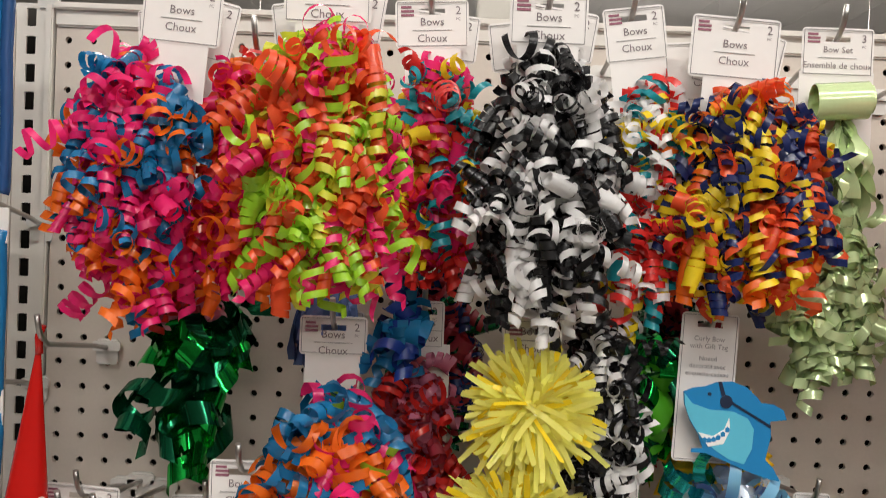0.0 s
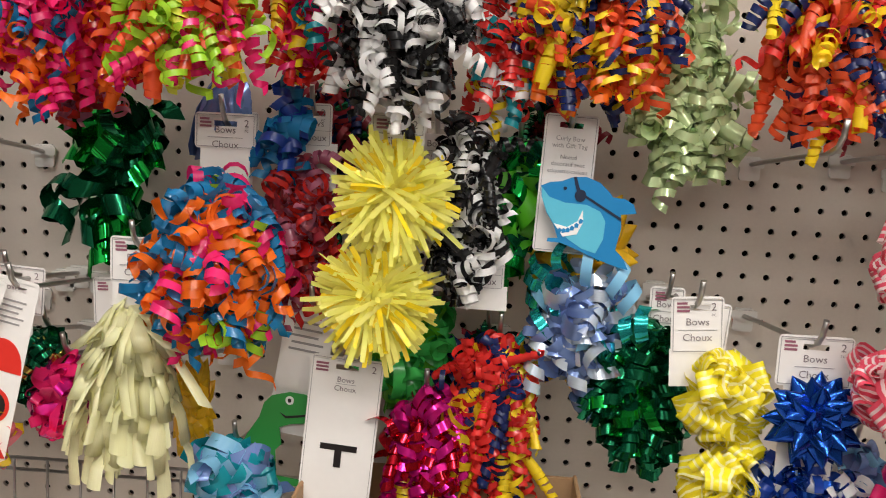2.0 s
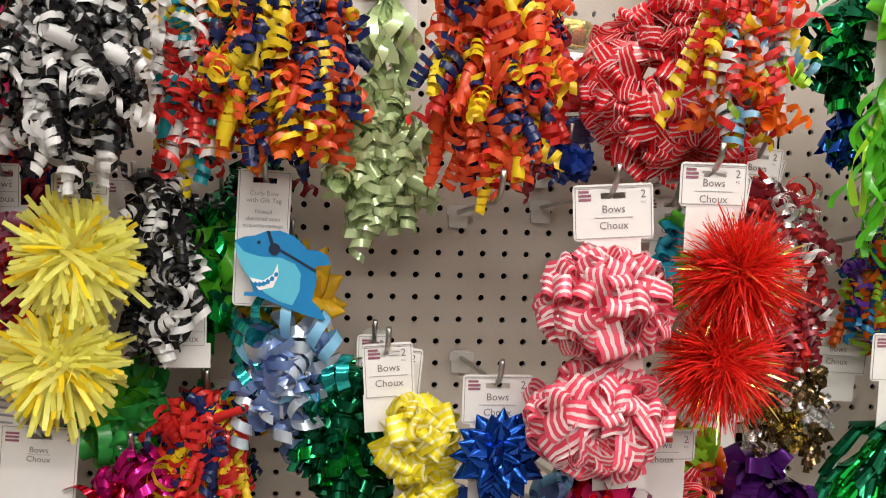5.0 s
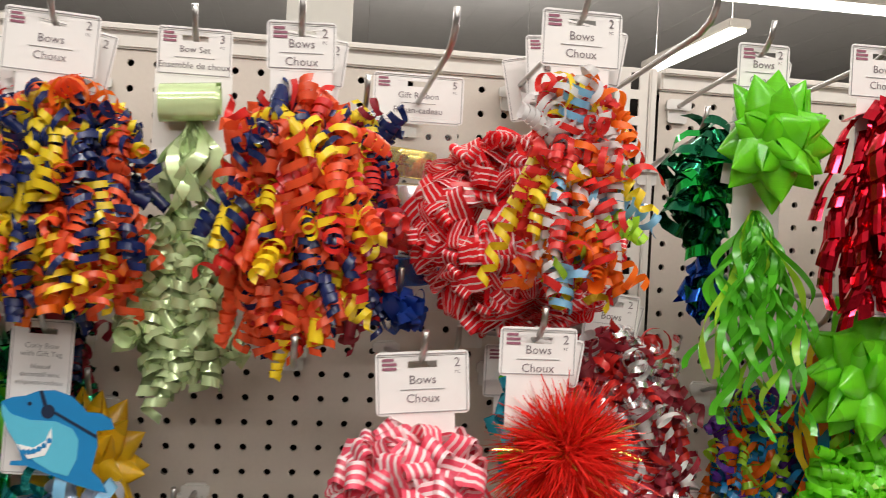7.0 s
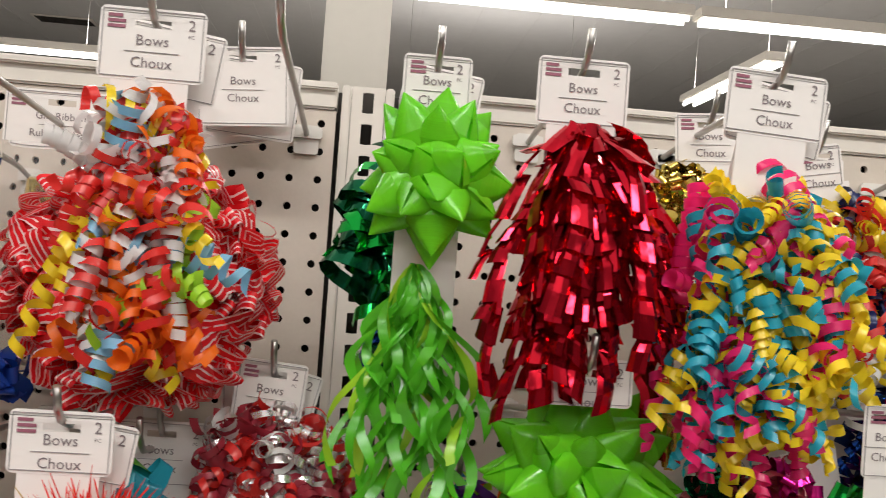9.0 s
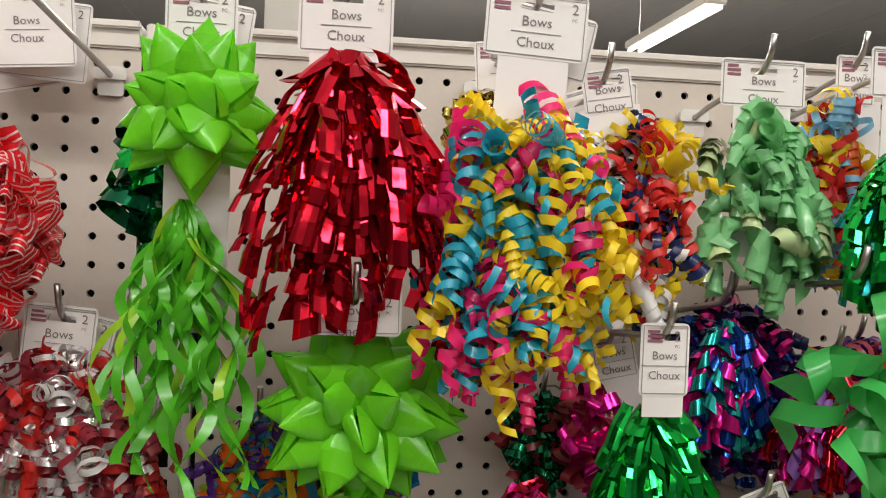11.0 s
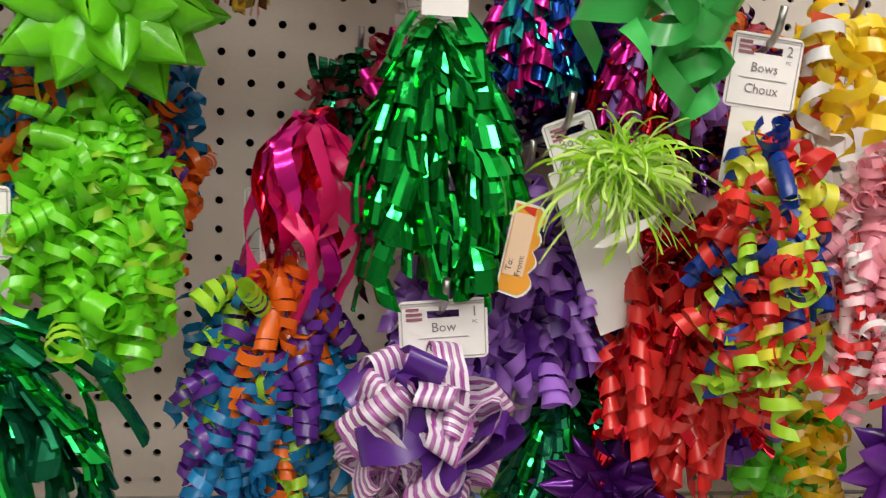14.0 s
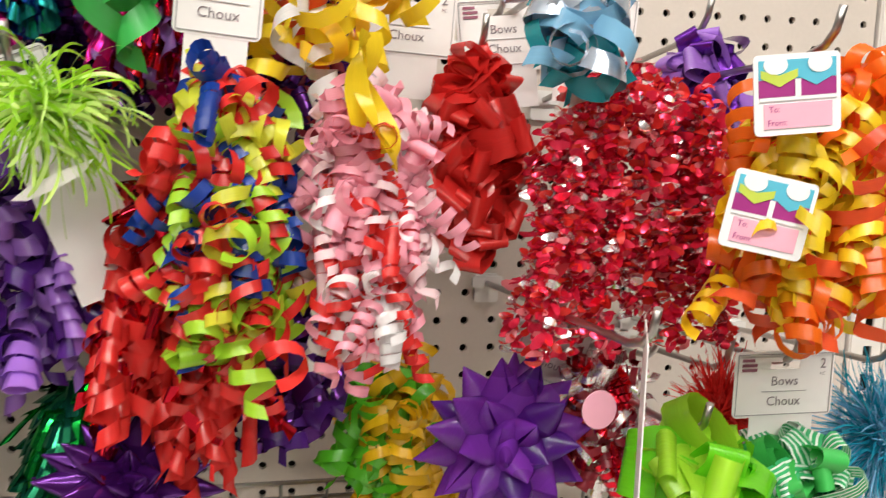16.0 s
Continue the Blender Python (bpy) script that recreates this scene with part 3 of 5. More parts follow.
for n, x0 in enumerate((FIRST - 48 * PITCH, FIRST, SECOND, SECOND + BAY)):
    p = placed("pegboard_panel", sheet, BOARD)
    p.location = (x0 - PITCH / 2, 0, TOP_ROW + PITCH / 2)
    tagged(p, "cream enamelled steel pegboard panel full of small round holes", "pegboard", "pegboard panels", "structure")
    left, right = x0 - PITCH / 2, x0 - PITCH / 2 + COLS * PITCH
    # Added sheet whose near-black colour gives the shade inside the holes.
    b = box("hole_shade_sheet", (left - 0.03, 0.03, 0.2), (right + 0.03, 0.034, 1.83), DARK)
    tagged(b, "near-black sheet added behind the pegboard as the shade in its holes", "back sheet", kind="structure")
    bm = bmesh.new()
    add_box(bm, left, -0.004, TOP_ROW + PITCH / 2 + 0.0005, right, 0.028, TOP_ROW + 0.036, 0.002)
    add_box(bm, left, -0.010, TOP_ROW + 0.030, right, -0.0045, TOP_ROW + 0.037, 0.0015)
    t = part("top_rail", bm, WHITE_PAINT)
    tagged(t, "cream steel top rail along the pegboard", "rail", kind="structure")
    k = box("kick_panel", (left, -0.003, 0.2), (right, 0.02, bottom - 0.001), WHITE_PAINT)
    tagged(k, "plain cream lower panel", "panel", kind="structure")
for n, x in enumerate((FIRST - 0.0381, SECOND - 0.0381 - 0.003, SECOND + BAY - 0.0381)):
    u = thing("slotted_upright", (x, 0, TOP_ROW + 0.036), "cream steel upright with a column of dark slots between pegboard panels", "upright", "slotted uprights", "structure")
    f = placed("slotted_face", slot_mesh, WHITE_PAINT, u)
    f.location = (-0.015, -0.002, 0)
    for s in (-1, 1):
        box("side_flange", (min(s * 0.0155, s * 0.0235), -0.006, -1.3), (max(s * 0.0155, s * 0.0235), 0.012, 0.0), WHITE_PAINT, u, 0.0015)
    # Near-black plate added behind the slots, their inner shade as colour.
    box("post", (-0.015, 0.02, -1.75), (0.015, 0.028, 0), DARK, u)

floor = box("floor", (-14, -12, -0.05), (16, 26, 0), VINYL)
tagged(floor, "pale vinyl shop floor", "floor", kind="structure")
bm = bmesh.new()
add_box(bm, -14, -12, CEIL, 16, 26, CEIL + 0.1)
for k in range(1, 40):
    add_box(bm, -14 + 0.75 * k, -12, CEIL - 0.006, -14 + 0.75 * k + 0.02, 26, CEIL - 0.001)
ceiling = part("ceiling", bm, CEILING)
tagged(ceiling, "grey painted shop ceiling", "ceiling", kind="structure")
for name, lo, hi in (("wall_north", (-14, 26, 0), (16, 26.2, CEIL)), ("wall_south", (-14, -12.2, 0), (16, -12, CEIL)), ("wall_west", (-14.2, -12, 0), (-14, 26, CEIL)), ("wall_east", (16, -12, 0), (16.2, 26, CEIL))):
    tagged(box(name, lo, hi, PLASTER), "pale painted shop wall", "wall", kind="structure")
# Added and unseen: a dark block that deepens foil reflections and cuts bounced light.
aisle = box("light_block_aisle", (-7, -2.75, 0), (9, -2.3, 1.95), UNSEEN_DARK)
tagged(aisle, "unseen dark block added across the aisle to darken reflections and bounced light", "wall", kind="structure")
pil = box("pillar", (0.62, 9.0, 0), (1.32, 9.7, CEIL - 0.001), PILLAR, None, 0.02)
tagged(pil, "square white painted pillar", "pillar", kind="structure")


def tube_fixture(x, y, along, length):
    ob = thing("ceiling_light", (x, y, HANG + 0.07), "long white fluorescent strip light hung on wires, switched on", "ceiling light", "strip lights")
    ob.rotation_euler = (0, 0, 0 if along == "x" else radians(90))
    box("housing", (-length / 2, -0.09, -0.07), (length / 2, 0.09, -0.001), WHITE_PAINT, ob, 0.008)
    for s in (-0.42, 0.42):
        bm = bmesh.new()
        tube(bm, [(s * length, 0, -0.01), (s * length, 0, CEIL - HANG - 0.072)], 0.003, 6)
        part("wire", bm, STEEL, ob)
    for s in (-1, 1):
        bm = bmesh.new()
        tube(bm, [(-length / 2 + 0.03, s * 0.05, -0.09), (length / 2 - 0.03, s * 0.05, -0.09)], 0.018)
        part("lamp_tube", bm, TUBE, ob, "lit fluorescent tube")


# ---- colours ----
def hue(name, rgb, rough=0.26, metal=0.0, stripe=None, lines=3, wide=0.3, through=0.30):
    return (name, ribbon(rgb, rough, metal, stripe, lines, wide, through))


PINK = hue("hot_pink", (0.93, 0.025, 0.20), 0.26, 0.0, None, 3, 0.3, 0.45)
ORANGE = hue("orange", (0.97, 0.18, 0.012), 0.26, 0.0, None, 3, 0.3, 0.45)
CORAL = hue("coral", (0.93, 0.12, 0.035), 0.26, 0.0, None, 3, 0.3, 0.45)
BLUE = hue("blue", (0.01, 0.19, 0.42))
LIME = hue("lime", (0.42, 0.75, 0.04), 0.26, 0.0, None, 3, 0.3, 0.45)
NEON = hue("neon_yellow", (0.78, 0.82, 0.06), 0.26, 0.0, None, 3, 0.3, 0.45)
RED = hue("red", (0.72, 0.03, 0.025))
TEAL = hue("teal", (0.01, 0.30, 0.36))
TURQ = hue("turquoise", (0.02, 0.38, 0.52))
YELLOW = hue("yellow", (0.88, 0.66, 0.02))
BLACK = hue("black", (0.008, 0.008, 0.009), 0.25)
WHITE = hue("white", (0.80, 0.79, 0.78))
NAVY = hue("navy", (0.008, 0.02, 0.11), 0.22)
MINT = hue("pale_green", (0.58, 0.72, 0.38), 0.16, 0.25)
ROYAL = hue("royal_blue", (0.01, 0.05, 0.33), 0.25)
STEELBLUE = hue("grey_blue", (0.18, 0.27, 0.54), 0.16, 0.3)
ICE = hue("ice_blue_foil", (0.62, 0.70, 0.80), 0.2, 0.6)
FUZZ = hue("pale_lime", (0.60, 0.82, 0.20), 0.3)
TINSEL = hue("red_tinsel", (0.90, 0.03, 0.02), 0.25)
SKY = hue("light_blue", (0.22, 0.50, 0.72))
MAROON = hue("dark_red", (0.36, 0.03, 0.05))
MAUVE = hue("mauve", (0.45, 0.12, 0.20))
PURPLE = hue("purple", (0.10, 0.02, 0.25))
LAVENDER = hue("lavender", (0.36, 0.16, 0.60), 0.28)
VIOLET = hue("dark_violet", (0.075, 0.007, 0.15), 0.14, 0.6)
CREAM = hue("cream_yellow", (1.0, 0.94, 0.58), 0.14, 0.0, None, 3, 0.3, 0.5)
LEMON = hue("lemon", (1.0, 0.92, 0.22), 0.5, 0.0, None, 3, 0.3, 0.5)
GOLD = hue("gold_yellow", (0.85, 0.52, 0.01), 0.3)
GREEN = hue("green", (0.10, 0.50, 0.02))
MIDGREEN = hue("mid_green", (0.06, 0.50, 0.10))
JADE = hue("jade", (0.24, 0.60, 0.26), 0.2)
BABYPINK = hue("pale_pink", (0.95, 0.38, 0.47))
BLUSH = hue("blush", (0.96, 0.70, 0.72))
SALMON = hue("salmon", (0.88, 0.24, 0.28))
F_GREEN = hue("green_foil", (0.008, 0.46, 0.06), 0.09, 0.92)
F_DEEP = hue("deep_green_foil", (0.005, 0.16, 0.07), 0.14, 0.8)
F_RED = hue("red_foil", (0.66, 0.01, 0.03), 0.10, 0.92)
SEQUIN = hue("raspberry_foil", (0.86, 0.03, 0.09), 0.2, 0.6)
BRONZE = hue("bronze_foil", (0.22, 0.15, 0.07), 0.2, 0.8)
F_GOLD = hue("gold_foil", (0.72, 0.55, 0.13), 0.14, 0.95)
F_SILVER = hue("silver_foil", (0.88, 0.84, 0.85), 0.25, 0.8)
F_MAGENTA = hue("magenta_foil", (0.70, 0.01, 0.26), 0.14, 0.7)
F_BLUE = hue("blue_foil", (0.005, 0.06, 0.36), 0.14, 0.8)
F_PURPLE = hue("purple_foil", (0.14, 0.02, 0.32), 0.2, 0.7)
F_TEAL = hue("teal_foil", (0.02, 0.42, 0.40), 0.14, 0.8)
SHEER = hue("sheer_purple", (0.30, 0.05, 0.56), 0.12, 0.0, None, 3, 0.3, 0.55)
SHEER_DEEP = hue("sheer_violet", (0.16, 0.02, 0.40), 0.12, 0.0, None, 3, 0.3, 0.55)
STAR_LIME = hue("lime", (0.19, 0.72, 0.018), 0.16, 0.0, None, 3, 0.3, 0.42)
STRIPE_RED = hue("red_and_white", (0.88, 0.012, 0.022), 0.3, 0.0, (0.95, 0.82, 0.80), 3, 0.30)
STRIPE_PINK = hue("pink_and_white", (0.90, 0.10, 0.17), 0.3, 0.0, (0.95, 0.88, 0.88), 3, 0.42)
STRIPE_YELLOW = hue("yellow_and_white", (0.98, 0.80, 0.03), 0.22, 0.0, (0.97, 0.93, 0.55), 3, 0.33, 0.4)
STRIPE_PURPLE = hue("white_and_purple", (0.90, 0.82, 0.90), 0.3, 0.0, (0.30, 0.015, 0.26), 4, 0.52)
STRIPE_GREEN = hue("green_and_white", (0.03, 0.42, 0.14), 0.35, 0.0, (0.80, 0.86, 0.80), 4, 0.4)


def bow(kind, x, y, z, w, d, h, colours, label, seed, name="curled_ribbon_bow", category="gift bow", group="", hook=0.0, **how):
    """One hanging bow of ribbon, centred at the place, hung on its own peg when hook is its reach."""
    ob = thing(name, (x, y, z), label, category, group)
    kind(ob, seed, (w, d, h), colours, **how)
    return ob


def pompom_bow(ob, seed, size, colours, weights=None, dense=0):
    pompom(ob, seed, max(size[0], size[2]) / 2 * (1.05 if not dense else 1), colours, weights, 300 if not dense else 1500, 0.0026 if not dense else 0.0014, squash=(1, 0.7, size[2] / size[0]), bend=0.3, looped=not dense, flat=0.9)


def pompom_pair(ob, seed, size, colours, weights=None, fine=0):
    w, d, h = size
    for k, s in enumerate((1, -1)):
        pompom(ob, seed + k, w / 2 * (0.95 if fine else 1.0), colours, weights, 3000 if fine else 720, 0.0013 if fine else 0.0048, (0.006 * s, 0, s * (h / 2 - w / 2) * 1.0), (1, 0.75, 1), "fringe" if k == 0 else "lower_fringe", 0.08 if fine else 0.14, flat=0.75 if fine else 0.4)


# ---- bows on the board ----
b = bow(curls, 0.140, -0.200, 1.652, 0.122, 0.073, 0.234, [PINK, BLUE, ORANGE], "hot pink, blue and orange curled ribbon bow, hanging from its card", 11, "curled_ribbon_bow", "gift bow", weights=(5, 3, 4), count=150)
hang(b, 0.175, -0.196, 1.808, W=0.065, H=0.050, backs=2, lean=4)
peg_hook(0.175, 1.777, 0.200)
b = bow(curls, 0.228, -0.170, 1.655, 0.093, 0.056, 0.219, [RED, PINK, ORANGE], "red, pink and orange curled ribbon bow behind its neighbours", 12, "curled_ribbon_bow", "gift bow", count=120)
peg_hook(0.228, 1.740, 0.166)
b = bow(curls, 0.304, -0.270, 1.665, 0.125, 0.075, 0.220, [LIME, NEON, CORAL, PINK], "neon lime, yellow, orange and pink curled ribbon bow", 13, "curled_ribbon_bow", "gift bow", weights=(3, 3, 5, 3), count=170, loose=0.4)
hang(b, 0.299, -0.250, 1.807, W=0.066, H=0.039, backs=2)
peg_hook(0.299, 1.776, 0.254)
b = bow(curls, 0.384, -0.160, 1.668, 0.077, 0.046, 0.195, [TEAL, YELLOW, RED, PINK], "teal, yellow and red curled ribbon bow", 14, "curled_ribbon_bow", "gift bow", count=110)
hang(b, 0.375, -0.156, 1.812, W=0.063, H=0.041, backs=1, lean=-3)
peg_hook(0.375, 1.781, 0.160)
b = bow(curls, 0.474, -0.230, 1.652, 0.121, 0.073, 0.226, [BLACK, WHITE], "black and white curled ribbon bow", 15, "curled_ribbon_bow", "gift bow", weights=(3, 2), count=170, loose=0.35)
hang(b, 0.469, -0.226, 1.803, W=0.061, H=0.040, backs=2)
peg_hook(0.469, 1.772, 0.230)
b = bow(curls, 0.568, -0.160, 1.654, 0.082, 0.049, 0.219, [RED, WHITE, YELLOW, TEAL], "red, white, yellow and teal curled ribbon bow", 16, "curled_ribbon_bow", "gift bow", weights=(4, 3, 2, 3), count=120)
hang(b, 0.547, -0.156, 1.813, W=0.053, H=0.047, lean=-8)
peg_hook(0.547, 1.782, 0.160)
b = bow(curls, 0.645, -0.180, 1.652, 0.148, 0.089, 0.195, [CORAL, NAVY, YELLOW, ORANGE], "coral, navy and yellow curled ribbon bow", 17, "curled_ribbon_bow", "gift bow", weights=(6, 3, 3, 3), count=170)
hang(b, 0.631, -0.176, 1.803, W=0.074, H=0.052, backs=2, lean=3)
peg_hook(0.631, 1.772, 0.180)
b = bow(curls, 0.735, -0.130, 1.570, 0.100, 0.060, 0.152, [MINT], "pale green shiny curled ribbon bow below its roll", 18, "curled_ribbon_bow", "gift bow", count=90, loose=0.5, width=0.0084)
hang(b, 0.736, -0.126, 1.809, W=0.064, H=0.043, lines=("Bow Set", "Ensemble de choux"), count=3, size=0.0078, stem=0.1, stem_w=0.066)
peg_hook(0.736, 1.778, 0.130)
b = bow(spiral_roll, 0.736, -0.142, 1.742, 0.047, 0.040, 0.036, [MINT], "pale green shiny ribbon roll on the bow set card", 19, "ribbon_roll", "ribbon")
b = bow(tendrils, 0.740, -0.135, 1.664, 0.043, 0.040, 0.124, [MINT], "pale green shiny ribbon tails", 20, "ribbon_tails", "ribbon", count=22, width=0.012)
b = bow(curls, 0.830, -0.230, 1.646, 0.113, 0.068, 0.221, [CORAL, NAVY, YELLOW, RED], "coral, navy, yellow and red curled ribbon bow", 21, "curled_ribbon_bow", "gift bow", weights=(5, 4, 3, 3), count=180, loose=0.35)
hang(b, 0.827, -0.226, 1.800, W=0.054, H=0.039, backs=1, lean=-2)
peg_hook(0.827, 1.769, 0.230)
b = bow(curls, 0.886, -0.140, 1.649, 0.052, 0.040, 0.209, [RED, NAVY, YELLOW, MAROON], "red, navy and yellow curled ribbon bow behind the striped bow", 22, "curled_ribbon_bow", "gift bow", weights=(5, 4, 2, 3), count=80, width=0.0056, pull=1.6)
peg_hook(0.886, 1.728, 0.136)
b = bow(loop_bow, 0.925, -0.130, 1.569, 0.056, 0.040, 0.032, [ROYAL], "royal blue ribbon bow partly hidden behind the striped bow", 23, "blue_ribbon_bow", "gift bow", count=20, length=0.03, width=0.014)
peg_hook(0.925, 1.560, 0.126)
b = bow(loop_bow, 1.030, -0.145, 1.647, 0.212, 0.110, 0.200, [STRIPE_RED], "big red and white striped loop bow", 24, "striped_loop_bow", "gift bow", count=230, length=0.050, width=0.020, fat=0.24)
hang(b, 1.079, -0.074, 1.842, W=0.074, H=0.065, backs=2, lean=-4, stem=0)
peg_hook(1.079, 1.811, 0.078)
b = bow(curls, 1.049, -0.250, 1.681, 0.080, 0.052, 0.196, [RED, ORANGE, YELLOW, SKY, WHITE, LIME], "red, orange, yellow, light blue and white curled party ribbon bow", 25, "curled_ribbon_bow", "gift bow", weights=(7, 6, 4, 2, 2, 1), count=84, loose=0.5)
hang(b, 1.047, -0.246, 1.823, W=0.066, H=0.046, backs=1)
peg_hook(1.047, 1.792, 0.250)
b = bow(curls, 1.201, -0.140, 1.695, 0.051, 0.040, 0.107, [F_DEEP, F_GREEN], "deep green foil curled ribbon bow", 26, "curled_ribbon_bow", "gift bow", weights=(4, 1), count=40, width=0.012, r=0.011, length=0.05)
peg_hook(1.201, 1.723, 0.136)
b = bow(tassel, 1.215, -0.130, 1.614, 0.037, 0.040, 0.073, [F_DEEP, F_BLUE], "deep green and blue foil streamers", 27, "foil_streamers", "gift bow", count=40, width=0.016, coiled=0.009)
b = bow(star_bow, 1.233, -0.205, 1.735, 0.099, 0.060, 0.113, [STAR_LIME], "lime green star bow on a long card", 28, "star_bow", "gift bow", width=0.037, tiers=(8, 7, 5, 3))
hang(b, 1.232, -0.190, 1.823, W=0.049, H=0.041, backs=1, stem=0.2, stem_w=0.045)
peg_hook(1.232, 1.792, 0.194)
b = bow(tendrils, 1.226, -0.200, 1.573, 0.102, 0.061, 0.202, [GREEN, LIME], "green long wavy ribbon tails hanging below the star bow", 29, "ribbon_tails", "ribbon", weights=(5, 1), count=44, width=0.0078)
b = bow(tassel, 1.333, -0.225, 1.700, 0.140, 0.083, 0.200, [F_RED], "shiny red foil streamer bow", 30, "foil_bow", "gift bow", count=68, width=0.0185, fold=0.020)
hang(b, 1.331, -0.216, 1.824, W=0.064, H=0.047)
peg_hook(1.331, 1.793, 0.220)
b = bow(loop_bow, 1.445, -0.100, 1.742, 0.067, 0.040, 0.069, [F_GOLD], "gold foil loop bow", 31, "foil_bow", "gift bow", count=70, length=0.03, width=0.011)
hang(b, 1.467, -0.096, 1.817, W=0.060, H=0.042, lean=-4)
peg_hook(1.467, 1.786, 0.100)
b = bow(curls, 1.451, -0.250, 1.651, 0.137, 0.082, 0.219, [YELLOW, TURQ, PINK], "yellow, turquoise and pink curled ribbon bow", 32, "curled_ribbon_bow", "gift bow", weights=(6, 4, 5), count=150, loose=0.5, width=0.0062, r=0.0075)
hang(b, 1.457, -0.245, 1.820, W=0.069, H=0.044, backs=1, lean=3)
peg_hook(1.457, 1.789, 0.249)
b = bow(tassel, 1.430, -0.140, 1.584, 0.055, 0.040, 0.093, [F_GOLD, F_RED], "gold and red foil streamers behind the bright bow", 33, "foil_streamers", "gift bow", count=36, width=0.01)
b = bow(curls, 1.557, -0.155, 1.676, 0.092, 0.055, 0.159, [RED, WHITE, NAVY, YELLOW], "red, white, navy and yellow curled ribbon bow", 34, "curled_ribbon_bow", "gift bow", weights=(5, 2, 3, 3), count=120)
hang(b, 1.532, -0.151, 1.789, W=0.040, H=0.034, backs=2, lean=-10)
peg_hook(1.532, 1.758, 0.155)
b = bow(curls, 1.661, -0.150, 1.682, 0.118, 0.071, 0.176, [JADE, MINT], "jade green shiny wide-curled ribbon bow", 35, "curled_ribbon_bow", "gift bow", weights=(5, 1), count=70, width=0.016, r=0.0075, length=0.026, rolled="tubes", loose=0.12)
hang(b, 1.664, -0.146, 1.805, W=0.071, H=0.038)
peg_hook(1.664, 1.774, 0.150)
b = bow(curls, 1.737, -0.120, 1.703, 0.038, 0.040, 0.164, [ORANGE, SKY, YELLOW, RED], "orange, light blue and yellow curled ribbon bow", 36, "curled_ribbon_bow", "gift bow", count=50)
hang(b, 1.760, -0.116, 1.819, W=0.035, H=0.042)
peg_hook(1.760, 1.788, 0.120)
b = bow(tassel, 1.743, -0.200, 1.683, 0.091, 0.055, 0.131, [F_GREEN, F_TEAL], "emerald green foil streamer bow", 37, "foil_bow", "gift bow", weights=(3, 1), count=60, width=0.015, fold=0.018)
hang(b, 1.759, -0.196, 1.810, W=0.069, H=0.038)
peg_hook(1.759, 1.779, 0.200)
b = bow(curls, 1.700, -0.235, 1.565, 0.124, 0.074, 0.145, [MIDGREEN], "mid green wide curled ribbon bow", 38, "curled_ribbon_bow", "gift bow", count=8, width=0.017, r=0.013, length=0.11, loose=0.8)
peg_hook(1.700, 1.612, 0.231)
b = bow(tassel, 1.645, -0.140, 1.553, 0.070, 0.042, 0.120, [F_BLUE, F_TEAL, F_MAGENTA], "blue, teal and magenta foil streamer bow", 39, "foil_bow", "gift bow", weights=(4, 2, 3), count=60, width=0.014, coiled=0.007)
peg_hook(1.645, 1.588, 0.136)
b = bow(tassel, 1.741, -0.140, 1.518, 0.114, 0.069, 0.105, [F_MAGENTA, F_RED, LAVENDER], "magenta, red and lilac foil streamer bow", 40, "foil_bow", "gift bow", count=70, width=0.013, coiled=0.006)
peg_hook(1.741, 1.546, 0.136)
b = bow(star_bow, 1.350, -0.190, 1.533, 0.141, 0.085, 0.134, [STAR_LIME], "large lime green star bow", 41, "star_bow", "gift bow", width=0.043, tiers=(12, 10, 7, 3))
hang(b, 1.343, -0.235, 1.620, W=0.062, H=0.032, stem=0)
peg_hook(1.343, 1.589, 0.239)
b = bow(curls, 1.343, -0.180, 1.383, 0.110, 0.066, 0.181, [LIME, STAR_LIME], "lime green curled ribbon tails under the star bow", 42, "curled_tails", "ribbon", weights=(1, 5), count=150, width=0.0068, r=0.0095, loose=0.35)
b = bow(curls, 1.276, -0.120, 1.446, 0.071, 0.043, 0.131, [ORANGE, BLUE, PURPLE, LIME], "orange, blue, purple and lime curled ribbon bow behind the green tails", 43, "curled_ribbon_bow", "gift bow", count=70)
peg_hook(1.276, 1.486, 0.116)
b = bow(curls, 1.357, -0.110, 1.422, 0.093, 0.056, 0.182, [ORANGE, BLUE, PURPLE, MAROON], "orange, blue and purple curled ribbon bow behind the lime tails", 44, "curled_ribbon_bow", "gift bow", count=80)
peg_hook(1.357, 1.486, 0.106)
b = bow(curls, 1.453, -0.155, 1.270, 0.127, 0.076, 0.202, [BLUE, ORANGE, PURPLE, LIME], "blue, orange, purple and lime curled ribbon bow", 45, "curled_ribbon_bow", "gift bow", weights=(5, 4, 3, 2), count=130, width=0.0074, pull=1.2)
hang(b, 1.471, -0.151, 1.395, W=0.050, H=0.029)
peg_hook(1.471, 1.364, 0.155)
b = bow(tassel, 1.563, -0.200, 1.461, 0.114, 0.050, 0.200, [F_GREEN], "bright green foil streamer bow", 46, "foil_bow", "gift bow", count=42, width=0.018, fold=0.020)
hang(b, 1.563, -0.221, 1.600, W=0.036, H=0.052, stem=0.015, stem_w=0.03, size=0.0085)
peg_hook(1.563, 1.569, 0.225)
b = bow(tassel, 1.482, -0.160, 1.406, 0.103, 0.062, 0.169, [F_MAGENTA, F_RED, PINK], "magenta and red foil streamer bow", 47, "foil_bow", "gift bow", count=30, width=0.016, kink=2.0, curl=0.010)
hang(b, 1.464, -0.100, 1.409, W=0.066, H=0.049)
peg_hook(1.464, 1.378, 0.104)
